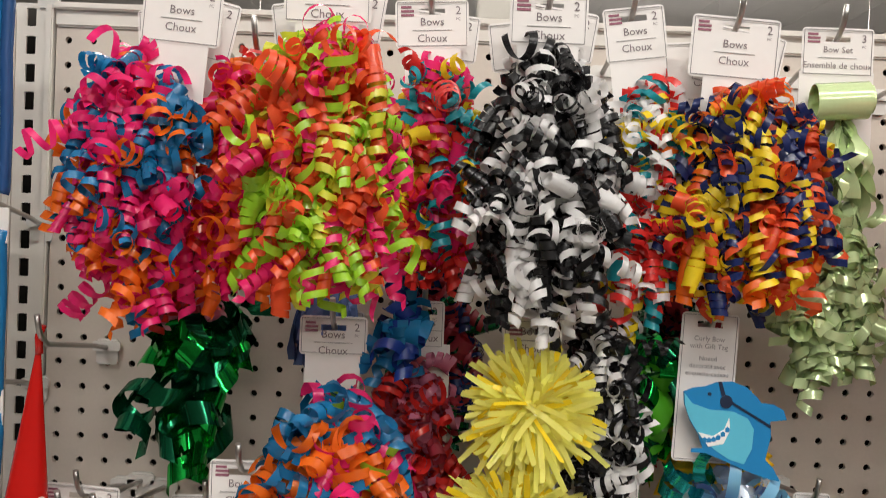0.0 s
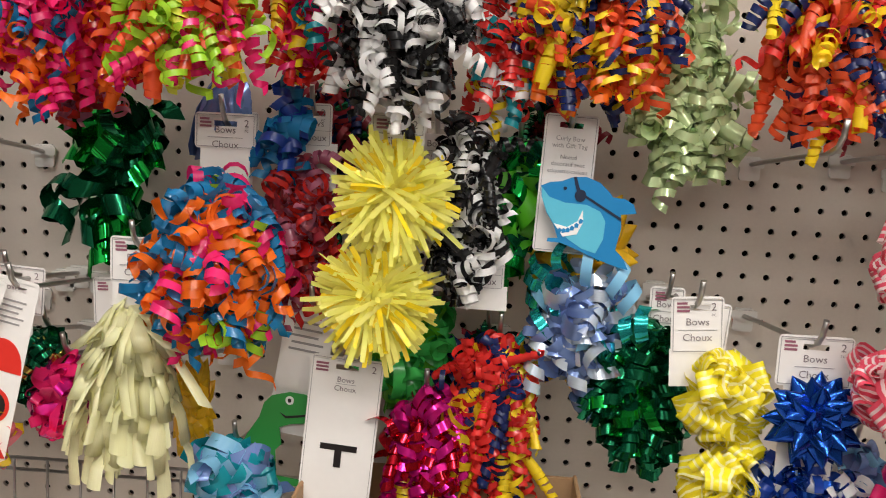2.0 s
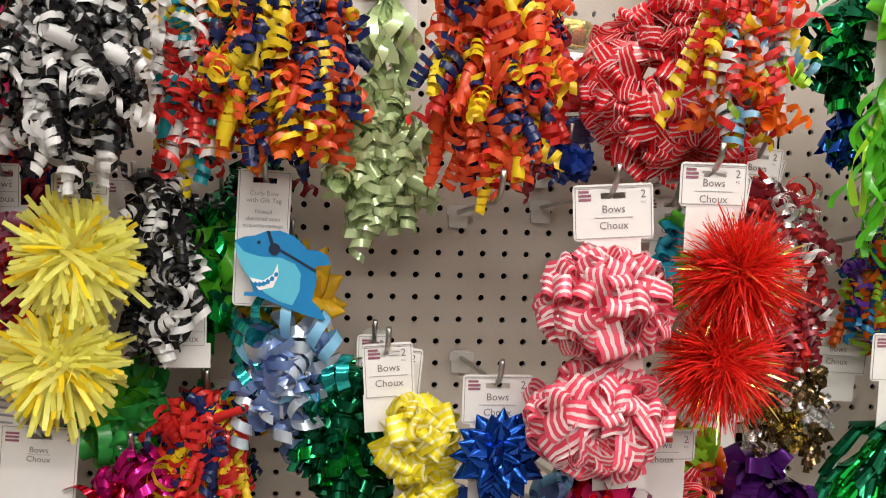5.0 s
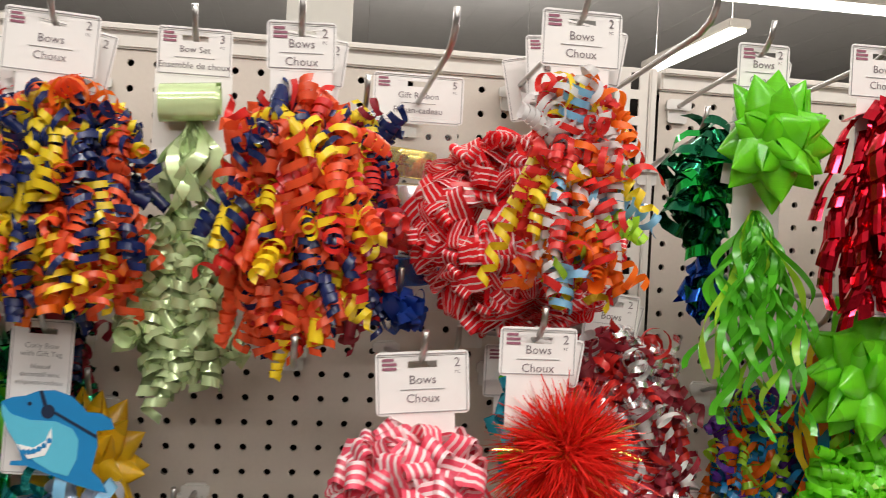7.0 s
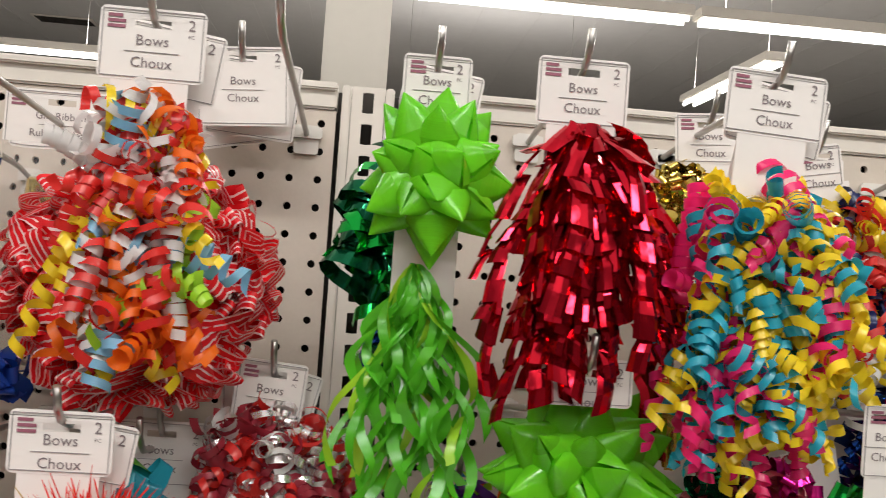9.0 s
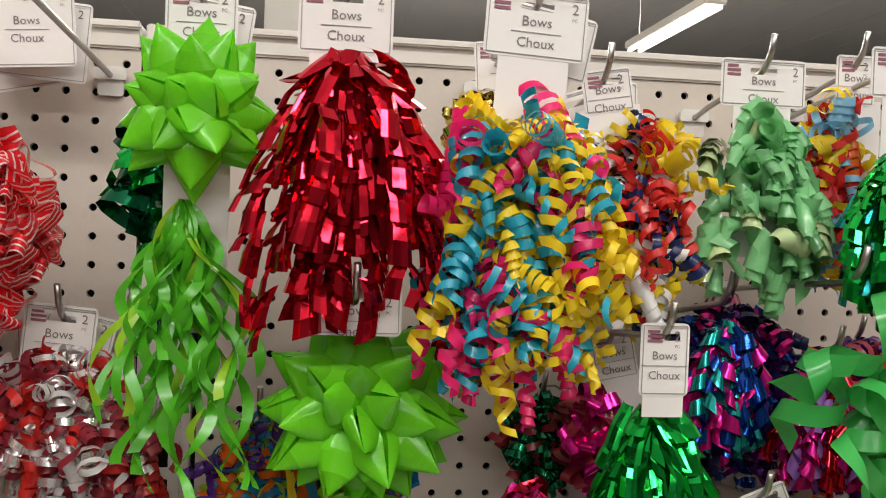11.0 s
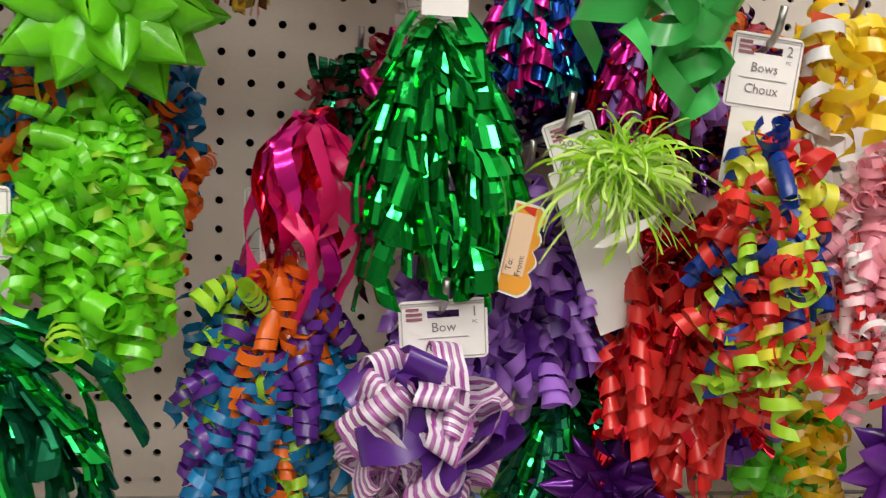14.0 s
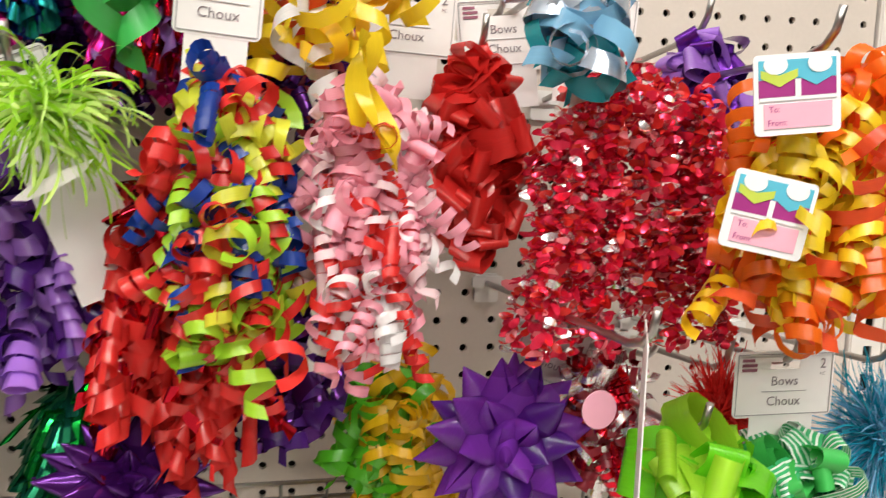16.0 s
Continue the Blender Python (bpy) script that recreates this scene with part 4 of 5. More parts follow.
b = bow(loop_bow, 1.548, -0.100, 1.492, 0.062, 0.040, 0.089, [F_MAGENTA, MAROON], "dark red and magenta foil bow", 48, "foil_bow", "gift bow", count=40, length=0.04, width=0.015)
hang(b, 1.562, -0.096, 1.580, W=0.038, H=0.042, lean=-12)
peg_hook(1.562, 1.549, 0.100)
b = bow(curls, 1.131, -0.130, 1.508, 0.120, 0.072, 0.102, [MAROON, WHITE, F_SILVER, RED], "dark red, white and silver curled ribbon bow", 49, "curled_ribbon_bow", "gift bow", weights=(5, 2, 2, 3), count=120)
hang(b, 1.128, -0.126, 1.593, W=0.053, H=0.049, backs=2, lean=5)
peg_hook(1.128, 1.562, 0.130)
b = bow(curls, 1.162, -0.120, 1.433, 0.092, 0.055, 0.171, [MAROON, WHITE, F_SILVER, RED], "dark red, white and silver curled ribbon bow beside the upright", 50, "curled_ribbon_bow", "gift bow", weights=(5, 2, 2, 3), count=120)
b = bow(tassel, 1.266, -0.200, 1.275, 0.188, 0.104, 0.151, [F_DEEP, F_GREEN], "dark green foil streamer bow", 51, "foil_bow", "gift bow", weights=(2, 1), count=80, width=0.017, fold=0.022)
hang(b, 1.257, -0.196, 1.412, W=0.068, H=0.048)
peg_hook(1.257, 1.381, 0.200)
b = bow(curls, 1.620, -0.155, 1.344, 0.172, 0.076, 0.185, [PURPLE, LAVENDER], "purple and lavender curled ribbon bow", 52, "curled_ribbon_bow", "gift bow", weights=(1, 3), count=120, width=0.0118, r=0.0085, length=0.045, rolled=True, loose=0.45)
peg_hook(1.640, 1.408, 0.151)
b = bow(loop_bow, 1.560, -0.215, 1.256, 0.118, 0.090, 0.110, [STRIPE_PURPLE, PURPLE], "white bow striped in purple over violet loops", 53, "striped_bow", "gift bow", weights=(2, 1), count=36, length=0.07, width=0.034)
hang(b, 1.572, -0.211, 1.347, W=0.061, H=0.042, lines=("Bow", "Chou"), count=1, lean=-5, stem=0.0)
peg_hook(1.572, 1.316, 0.215)
b = bow(pompom_bow, 1.682, -0.235, 1.442, 0.108, 0.062, 0.084, [FUZZ, LIME], "lime green looped fringe bow", 54, "fringe_bow", "gift bow")
hang(b, 1.655, -0.190, 1.473, W=0.038, H=0.037, lean=-22)
peg_hook(1.655, 1.442, 0.194)
b = bow(curls, 1.748, -0.180, 1.307, 0.122, 0.073, 0.208, [RED, F_RED], "red satin and foil streamer bow", 55, "streamer_bow", "gift bow", weights=(3, 2), count=90, width=0.0120, r=0.0075, length=0.07, rolled=True, loose=0.5, pull=1.6)
peg_hook(1.748, 1.383, 0.176)
b = bow(curls, 1.778, -0.250, 1.380, 0.076, 0.050, 0.192, [RED, ROYAL, LIME, NEON], "red, blue, lime and yellow curled ribbon bow", 56, "curled_ribbon_bow", "gift bow", weights=(6, 3, 2, 3), count=110, loose=0.35, width=0.0076, r=0.0092)
hang(b, 1.778, -0.232, 1.533, W=0.050, H=0.049, stem=0.05, stem_w=0.036, lean=5, size=0.0088)
peg_hook(1.778, 1.502, 0.236)
b = bow(curls, 1.861, -0.250, 1.384, 0.070, 0.050, 0.176, [BABYPINK, BLUSH, RED, WHITE], "pink, white and dark red curled ribbon bow", 57, "curled_ribbon_bow", "gift bow", weights=(5, 4, 2, 2), count=140, loose=0.35, width=0.0056, r=0.007, pull=1.3)
peg_hook(1.861, 1.429, 0.246)
b = bow(curls, 1.857, -0.200, 1.508, 0.122, 0.073, 0.086, [YELLOW, GOLD, WHITE, CORAL], "yellow and peach wide curled ribbon bow", 58, "curled_ribbon_bow", "gift bow", weights=(5, 2, 1, 1), count=16, width=0.0095, r=0.011, length=0.10, loose=0.7, pull=1.2)
peg_hook(1.857, 1.525, 0.196)
b = bow(tendrils, 1.854, -0.285, 1.438, 0.031, 0.020, 0.098, [YELLOW], "long yellow ribbon curl over the pink bow", 59, "ribbon_tail", "ribbon", count=3, width=0.012, wave=0.011)
b = bow(loop_bow, 1.954, -0.150, 1.413, 0.065, 0.040, 0.159, [RED], "red fabric loop bow", 60, "fabric_bow", "gift bow", count=90, length=0.045, width=0.03)
peg_hook(1.954, 1.466, 0.146)
b = bow(tinsel_ropes, 2.050, -0.170, 1.385, 0.157, 0.094, 0.204, [SEQUIN, F_SILVER, SALMON, RED], "red and silver sequin-foil curled bow", 61, "sequin_bow", "gift bow", weights=(7, 2, 1, 3))
peg_hook(2.050, 1.460, 0.166)
b = bow(curls, 2.125, -0.300, 1.402, 0.148, 0.089, 0.184, [ORANGE, GOLD, YELLOW, CORAL], "orange and yellow curled ribbon bow with gift tags", 62, "curled_ribbon_bow", "gift bow", weights=(4, 3, 4, 3), count=130, width=0.0086, r=0.0095)
peg_hook(2.125, 1.466, 0.296)
b = bow(curls, 1.986, -0.240, 1.498, 0.064, 0.040, 0.078, [SKY, ICE, TEAL], "pale blue and silver ribbon tails", 63, "ribbon_tails", "ribbon", weights=(3, 3, 1), count=14, width=0.013, r=0.011)
peg_hook(1.986, 1.511, 0.236)
b = bow(loop_bow, 2.118, -0.160, 1.462, 0.064, 0.040, 0.102, [F_PURPLE, LAVENDER], "purple ribbon bow partly hidden", 64, "purple_bow", "gift bow", count=40, length=0.04, width=0.02)
peg_hook(2.118, 1.487, 0.156)
b = bow(star_bow, 1.982, -0.150, 1.205, 0.124, 0.072, 0.128, [SHEER, SHEER_DEEP], "purple translucent foil star bow", 65, "star_bow", "gift bow", weights=(3, 1), width=0.034)
hang(b, 2.034, -0.130, 1.291, W=0.058, H=0.052, lines=("Bow", "Chou"), count=1, lean=22, stem=0.02)
peg_hook(2.034, 1.260, 0.134)
b = bow(star_bow, 1.716, -0.160, 1.190, 0.116, 0.070, 0.098, [VIOLET], "dark violet foil star bow", 66, "star_bow", "gift bow", width=0.024)
peg_hook(1.716, 1.200, 0.156)
b = bow(curls, 1.821, -0.120, 1.263, 0.053, 0.040, 0.133, [VIOLET, PURPLE], "dark purple curled ribbon bow", 67, "curled_ribbon_bow", "gift bow", count=70, width=0.012)
peg_hook(1.821, 1.303, 0.116)
b = bow(curls, 1.901, -0.100, 1.199, 0.090, 0.054, 0.097, [GREEN, GOLD], "green ribbon tails over a gold bow", 68, "curled_tails", "ribbon", weights=(3, 2), count=40, loose=0.8, width=0.009)
peg_hook(1.901, 1.221, 0.096)
b = bow(star_bow, 1.911, -0.070, 1.211, 0.098, 0.059, 0.077, [GOLD], "gold yellow star bow", 69, "star_bow", "gift bow", width=0.03)
peg_hook(1.911, 1.224, 0.066)
b = bow(curls, 1.919, -0.075, 1.089, 0.107, 0.064, 0.134, [GOLD, YELLOW], "gold yellow curled ribbon bow hanging low", 70, "curled_ribbon_bow", "gift bow", count=120)
peg_hook(1.919, 1.130, 0.071)
b = bow(curls, 1.573, -0.130, 1.143, 0.117, 0.070, 0.088, [STEELBLUE, SKY, WHITE, YELLOW], "blue, white and yellow curled ribbon bow hanging low", 71, "curled_ribbon_bow", "gift bow", weights=(4, 3, 3, 1), count=110)
peg_hook(1.573, 1.162, 0.126)
b = bow(tassel, 1.680, -0.130, 1.225, 0.096, 0.057, 0.110, [F_GREEN, F_DEEP], "green foil streamers below the purple bow", 72, "foil_bow", "gift bow", count=70, width=0.015, fold=0.018)
peg_hook(1.680, 1.254, 0.126)
b = bow(curls, 1.662, -0.060, 1.141, 0.044, 0.040, 0.103, [GREEN], "green thin ribbon tails", 73, "ribbon_tails", "ribbon", count=14, loose=0.9)
peg_hook(1.662, 1.167, 0.056)
b = bow(loop_bow, 1.521, -0.200, 1.144, 0.073, 0.044, 0.057, [LAVENDER, PURPLE], "purple bow at the bottom of the board", 74, "purple_bow", "gift bow", count=40, length=0.04, width=0.025)
peg_hook(1.521, 1.148, 0.196)
b = bow(loop_bow, 2.071, -0.280, 1.219, 0.075, 0.045, 0.061, [LIME, STAR_LIME], "lime green petal bow", 75, "petal_bow", "gift bow", count=26, length=0.06, width=0.04)
peg_hook(2.071, 1.224, 0.276)
b = bow(loop_bow, 2.149, -0.270, 1.210, 0.077, 0.046, 0.062, [STRIPE_GREEN, MIDGREEN], "green and white striped bow", 76, "striped_bow", "gift bow", weights=(3, 1), count=40, length=0.05, width=0.022)
hang(b, 2.147, -0.250, 1.294, W=0.075, H=0.046)
peg_hook(2.147, 1.263, 0.254)
b = bow(pompom_bow, 2.131, -0.200, 1.231, 0.055, 0.040, 0.078, [RED], "red fuzzy fringe bow", 77, "fringe_bow", "gift bow", dense=1)
peg_hook(2.131, 1.244, 0.196)
b = bow(pompom_bow, 2.250, -0.220, 1.219, 0.102, 0.061, 0.114, [SKY, TURQ], "light blue feathery fringe bow", 78, "fringe_bow", "gift bow", dense=1)
peg_hook(2.250, 1.251, 0.216)
b = bow(curls, 2.057, -0.150, 1.222, 0.046, 0.040, 0.108, [F_SILVER, MAROON, F_RED], "dark red and silver foil curled bow", 79, "curled_ribbon_bow", "gift bow", count=60)
peg_hook(2.057, 1.250, 0.146)
b = bow(curls, 0.169, -0.070, 1.503, 0.095, 0.057, 0.065, [F_DEEP, F_GREEN], "dark green shiny ribbon bow", 80, "curled_ribbon_bow", "gift bow", count=18, width=0.02, r=0.015, length=0.045)
peg_hook(0.169, 1.510, 0.066)
b = bow(curls, 0.155, -0.070, 1.431, 0.106, 0.063, 0.087, [F_DEEP, F_GREEN], "dark green shiny ribbon tails", 81, "curled_tails", "ribbon", count=15, width=0.021, r=0.015, length=0.05)
b = bow(curls, 0.146, -0.120, 1.570, 0.084, 0.050, 0.069, [MAUVE, RED, MAROON], "mauve and red curled ribbon ends", 82, "curled_tails", "ribbon", count=60)
b = bow(tassel, 0.294, -0.120, 1.542, 0.097, 0.058, 0.107, [STEELBLUE], "grey-blue satin ribbon bow", 83, "ribbon_bow", "gift bow", count=26, width=0.018)
hang(b, 0.295, -0.116, 1.539, W=0.059, H=0.046, stem=0.1)
peg_hook(0.295, 1.508, 0.120)
b = bow(curls, 0.355, -0.140, 1.528, 0.042, 0.040, 0.109, [ROYAL, BLUE], "royal blue curled ribbon bow", 84, "curled_ribbon_bow", "gift bow", count=11, width=0.0095, r=0.008)
peg_hook(0.355, 1.558, 0.136)
b = bow(curls, 0.314, -0.210, 1.396, 0.132, 0.079, 0.179, [ORANGE, BLUE, PINK, LIME], "orange, blue and pink ribbon bow with curled ends", 85, "curled_ribbon_bow", "gift bow", weights=(5, 4, 3, 1), count=130, width=0.0085, loose=0.4)
hang(b, 0.301, -0.150, 1.537, W=0.059, H=0.034, stem=0.12)
peg_hook(0.301, 1.506, 0.154)
b = bow(tassel, 0.230, -0.200, 1.294, 0.116, 0.070, 0.177, [CREAM], "cream yellow shiny streamer bow", 86, "streamer_bow", "gift bow", count=50, width=0.016, fold=0.032, crisp=False)
hang(b, 0.235, -0.196, 1.420, W=0.052, H=0.043)
peg_hook(0.235, 1.389, 0.200)
b = bow(curls, 0.372, -0.120, 1.409, 0.084, 0.050, 0.182, [MAUVE, RED, MAROON], "mauve and dark red curled ribbon bow", 87, "curled_ribbon_bow", "gift bow", count=90)
hang(b, 0.379, -0.116, 1.551, W=0.036, H=0.043)
peg_hook(0.379, 1.520, 0.120)
b = bow(pompom_pair, 0.464, -0.200, 1.427, 0.108, 0.065, 0.203, [LEMON, YELLOW], "yellow tissue-fringe double pompom bow", 88, "pompom_bow", "gift bow", weights=(4, 1))
hang(b, 0.470, -0.190, 1.545, W=0.049, H=0.020)
peg_hook(0.470, 1.514, 0.194)
b = bow(curls, 0.533, -0.160, 1.465, 0.070, 0.042, 0.186, [BLACK, WHITE], "black and white curled ribbon bow behind the yellow pompom", 89, "curled_ribbon_bow", "gift bow", count=100)
hang(b, 0.554, -0.140, 1.422, W=0.040, H=0.041, stem=0.02)
peg_hook(0.554, 1.391, 0.144)
b = bow(curls, 0.582, -0.100, 1.460, 0.050, 0.040, 0.137, [F_DEEP, F_GREEN, GREEN], "green foil ribbon bow", 90, "curled_ribbon_bow", "gift bow", count=40, width=0.018, r=0.013)
peg_hook(0.582, 1.503, 0.096)
b = bow(curls, 0.472, -0.080, 1.300, 0.093, 0.056, 0.096, [MIDGREEN, GREEN], "green ribbon bow low behind the pompom", 91, "curled_ribbon_bow", "gift bow", count=30, width=0.014)
peg_hook(0.472, 1.323, 0.076)
b = bow(curls, 0.650, -0.135, 1.357, 0.098, 0.059, 0.153, [STEELBLUE, F_TEAL, ICE, SKY], "blue, teal and silver curled ribbon below the shark tag", 92, "curled_ribbon_bow", "gift bow", weights=(4, 2, 2, 1), count=40, width=0.0115, r=0.010, length=0.05)
b = bow(star_bow, 0.652, -0.085, 1.414, 0.111, 0.067, 0.135, [GOLD], "gold yellow star bow behind the shark tag", 93, "star_bow", "gift bow", width=0.036)
peg_hook(0.652, 1.456, 0.081)
b = bow(star_bow, 0.652, -0.080, 1.329, 0.107, 0.064, 0.103, [GOLD], "gold yellow star bow low behind the ribbons", 94, "star_bow", "gift bow", width=0.036)
peg_hook(0.652, 1.355, 0.076)
b = bow(curls, 0.712, -0.120, 1.283, 0.104, 0.062, 0.166, [F_DEEP, F_GREEN], "dark green foil curled ribbon bow", 95, "curled_ribbon_bow", "gift bow", weights=(3, 1), count=90, width=0.0105, r=0.010)
hang(b, 0.736, -0.116, 1.391, W=0.034, H=0.038)
peg_hook(0.736, 1.360, 0.120)
b = bow(loop_bow, 0.773, -0.220, 1.311, 0.075, 0.045, 0.085, [STRIPE_YELLOW], "yellow bow with white stripes", 96, "striped_bow", "gift bow", count=44, length=0.046, width=0.029)
hang(b, 0.743, -0.215, 1.401, W=0.046, H=0.051, backs=1, lean=-4, stem=0.03)
peg_hook(0.743, 1.370, 0.219)
b = bow(loop_bow, 0.780, -0.220, 1.231, 0.074, 0.044, 0.109, [STRIPE_YELLOW], "yellow bow with white stripes, lower of two on the card", 97, "striped_bow", "gift bow", count=44, length=0.046, width=0.029)
b = bow(star_bow, 0.844, -0.240, 1.307, 0.081, 0.048, 0.081, [F_BLUE], "shiny blue foil star bow", 98, "star_bow", "gift bow", width=0.026)
hang(b, 0.842, -0.235, 1.377, W=0.064, H=0.045)
peg_hook(0.842, 1.346, 0.239)
b = bow(curls, 0.843, -0.220, 1.209, 0.136, 0.082, 0.096, [F_BLUE, ROYAL, WHITE], "blue and white foil curled tails below the star bow", 99, "curled_tails", "ribbon", weights=(4, 2, 2), count=110, width=0.008, length=0.06)
b = bow(loop_bow, 0.923, -0.275, 1.448, 0.119, 0.100, 0.096, [STRIPE_PINK], "pink and white striped loop bow", 100, "striped_bow", "gift bow", count=84, length=0.055, width=0.026)
hang(b, 0.928, -0.271, 1.551, W=0.071, H=0.048, stem=0.22, lean=-4)
peg_hook(0.928, 1.520, 0.275)
b = bow(loop_bow, 0.922, -0.275, 1.347, 0.124, 0.100, 0.104, [STRIPE_PINK], "pink and white striped loop bow, lower of two on the card", 101, "striped_bow", "gift bow", count=84, length=0.055, width=0.026)
b = bow(pompom_pair, 1.036, -0.275, 1.439, 0.125, 0.075, 0.202, [TINSEL, F_GOLD], "red tinsel double pompom bow with gold glints", 102, "pompom_bow", "gift bow", weights=(7, 1), fine=1)
hang(b, 1.018, -0.271, 1.572, W=0.061, H=0.038, backs=1, stem=0.04)
peg_hook(1.018, 1.541, 0.275)
b = bow(loop_bow, 1.038, -0.150, 1.472, 0.043, 0.040, 0.111, [GREEN, TURQ], "green and blue bow behind the red pompoms", 103, "ribbon_bow", "gift bow", count=30, length=0.04, width=0.02)
peg_hook(1.038, 1.502, 0.146)
b = bow(loop_bow, 0.941, -0.260, 1.240, 0.098, 0.059, 0.097, [F_MAGENTA, PINK], "shiny magenta ribbon bow", 104, "ribbon_bow", "gift bow", count=44, length=0.05, width=0.02)
hang(b, 1.003, -0.220, 1.322, W=0.066, H=0.030)
peg_hook(1.003, 1.291, 0.224)
b = bow(loop_bow, 1.032, -0.200, 1.235, 0.078, 0.047, 0.090, [STRIPE_RED, GREEN], "red striped and green ribbon bow", 105, "striped_bow", "gift bow", weights=(4, 1), count=50, length=0.04, width=0.013)
peg_hook(1.032, 1.255, 0.196)
b = bow(loop_bow, 1.102, -0.220, 1.240, 0.096, 0.063, 0.140, [VIOLET], "dark purple satin loop bow", 106, "loop_bow", "gift bow", count=34, length=0.058, width=0.021)
hang(b, 1.083, -0.150, 1.346, W=0.067, H=0.036)
peg_hook(1.083, 1.315, 0.224)
b = bow(loop_bow, 0.923, -0.140, 1.226, 0.067, 0.040, 0.054, [SKY, STEELBLUE], "light blue ribbon bow", 107, "ribbon_bow", "gift bow", count=20, length=0.04, width=0.022)
peg_hook(0.923, 1.228, 0.136)
b = bow(curls, 0.574, -0.125, 1.253, 0.088, 0.053, 0.168, [RED, NAVY, YELLOW], "red, navy and yellow curled ribbon bow", 108, "curled_ribbon_bow", "gift bow", weights=(5, 2, 2), count=90, width=0.0060, r=0.0068, pull=2.0, length=0.07)
peg_hook(0.574, 1.310, 0.121)
b = bow(curls, 0.505, -0.140, 1.213, 0.089, 0.053, 0.128, [F_RED, F_MAGENTA, YELLOW], "red and magenta foil ribbon bow", 109, "curled_ribbon_bow", "gift bow", weights=(4, 3, 1), count=60, width=0.0085, pull=1.4)
peg_hook(0.505, 1.252, 0.136)
b = bow(curls, 0.321, -0.160, 1.177, 0.077, 0.046, 0.083, [TEAL, STEELBLUE, SKY], "teal and blue curled ribbon bow under the dinosaur tag", 110, "curled_ribbon_bow", "gift bow", count=50, width=0.016, r=0.014)
peg_hook(0.321, 1.193, 0.156)
b = bow(curls, 0.486, -0.070, 1.297, 0.071, 0.042, 0.128, [MIDGREEN, GREEN], "green ribbon bow low on the board", 111, "curled_ribbon_bow", "gift bow", count=40, width=0.014)
peg_hook(0.486, 1.336, 0.066)
b = bow(star_bow, 0.266, -0.120, 1.236, 0.046, 0.040, 0.113, [GOLD], "gold foil bow behind the cream streamers", 112, "star_bow", "gift bow", width=0.02)
peg_hook(0.266, 1.267, 0.116)
b = bow(loop_bow, 0.140, -0.140, 1.240, 0.080, 0.048, 0.099, [F_MAGENTA, PINK], "hot pink foil ribbon bow", 113, "ribbon_bow", "gift bow", count=50, length=0.035, width=0.014)
peg_hook(0.140, 1.264, 0.136)
b = bow(curls, 0.105, -0.110, 1.269, 0.044, 0.040, 0.078, [F_DEEP, F_GOLD], "dark green and gold curled bow", 114, "curled_ribbon_bow", "gift bow", count=30)
peg_hook(0.105, 1.283, 0.106)
b = bow(loop_bow, 0.072, -0.180, 1.212, 0.073, 0.044, 0.091, [YELLOW, ORANGE, SALMON], "yellow and orange ribbon bow", 115, "ribbon_bow", "gift bow", count=40, length=0.04, width=0.012)
peg_hook(0.072, 1.233, 0.176)
b = bow(tassel, 1.325, -0.160, 1.489, 0.052, 0.040, 0.175, [ORANGE, BLUE, YELLOW], "orange and blue ribbon bow behind the green tails", 116, "ribbon_bow", "gift bow", count=30, width=0.01, curl=0.008)
peg_hook(1.325, 1.551, 0.156)
b = bow(curls, 1.686, -0.060, 1.530, 0.125, 0.075, 0.160, [NAVY, VIOLET, F_MAGENTA, F_BLUE], "navy and violet curled ribbon bow deep on its peg", 117, "curled_ribbon_bow", "gift bow", weights=(4, 4, 1, 2), count=110)
peg_hook(1.686, 1.585, 0.056)
b = bow(curls, 1.809, -0.060, 1.502, 0.148, 0.089, 0.144, [MAROON, VIOLET, F_MAGENTA, ORANGE], "dark red and violet curled ribbon bow deep on its peg", 118, "curled_ribbon_bow", "gift bow", weights=(4, 3, 2, 1), count=110)
peg_hook(1.809, 1.548, 0.056)
b = bow(curls, 1.518, -0.050, 1.482, 0.060, 0.040, 0.069, [F_DEEP, MAROON], "dark green ribbon bow deep on its peg", 119, "curled_ribbon_bow", "gift bow", count=40)
peg_hook(1.518, 1.491, 0.046)
b = bow(curls, 1.746, -0.070, 1.243, 0.093, 0.056, 0.119, [F_DEEP, VIOLET], "dark green and violet ribbon bow deep on its peg", 120, "curled_ribbon_bow", "gift bow", count=70)
peg_hook(1.746, 1.276, 0.066)
b = bow(curls, 0.389, -0.060, 1.494, 0.087, 0.052, 0.164, [MAROON, NAVY, F_DEEP], "dark red and navy curled ribbon bow deep on its peg", 121, "curled_ribbon_bow", "gift bow", count=90)
peg_hook(0.389, 1.551, 0.056)
b = bow(curls, 0.562, -0.060, 1.276, 0.095, 0.057, 0.098, [MAROON, F_DEEP, NAVY], "dark curled ribbon bow deep on its peg", 122, "curled_ribbon_bow", "gift bow", count=50)
peg_hook(0.562, 1.300, 0.056)
b = bow(curls, 0.611, -0.060, 1.492, 0.071, 0.042, 0.164, [F_DEEP, MAROON, NAVY], "dark green and navy curled ribbon bow deep on its peg", 123, "curled_ribbon_bow", "gift bow", count=70)
peg_hook(0.611, 1.549, 0.056)

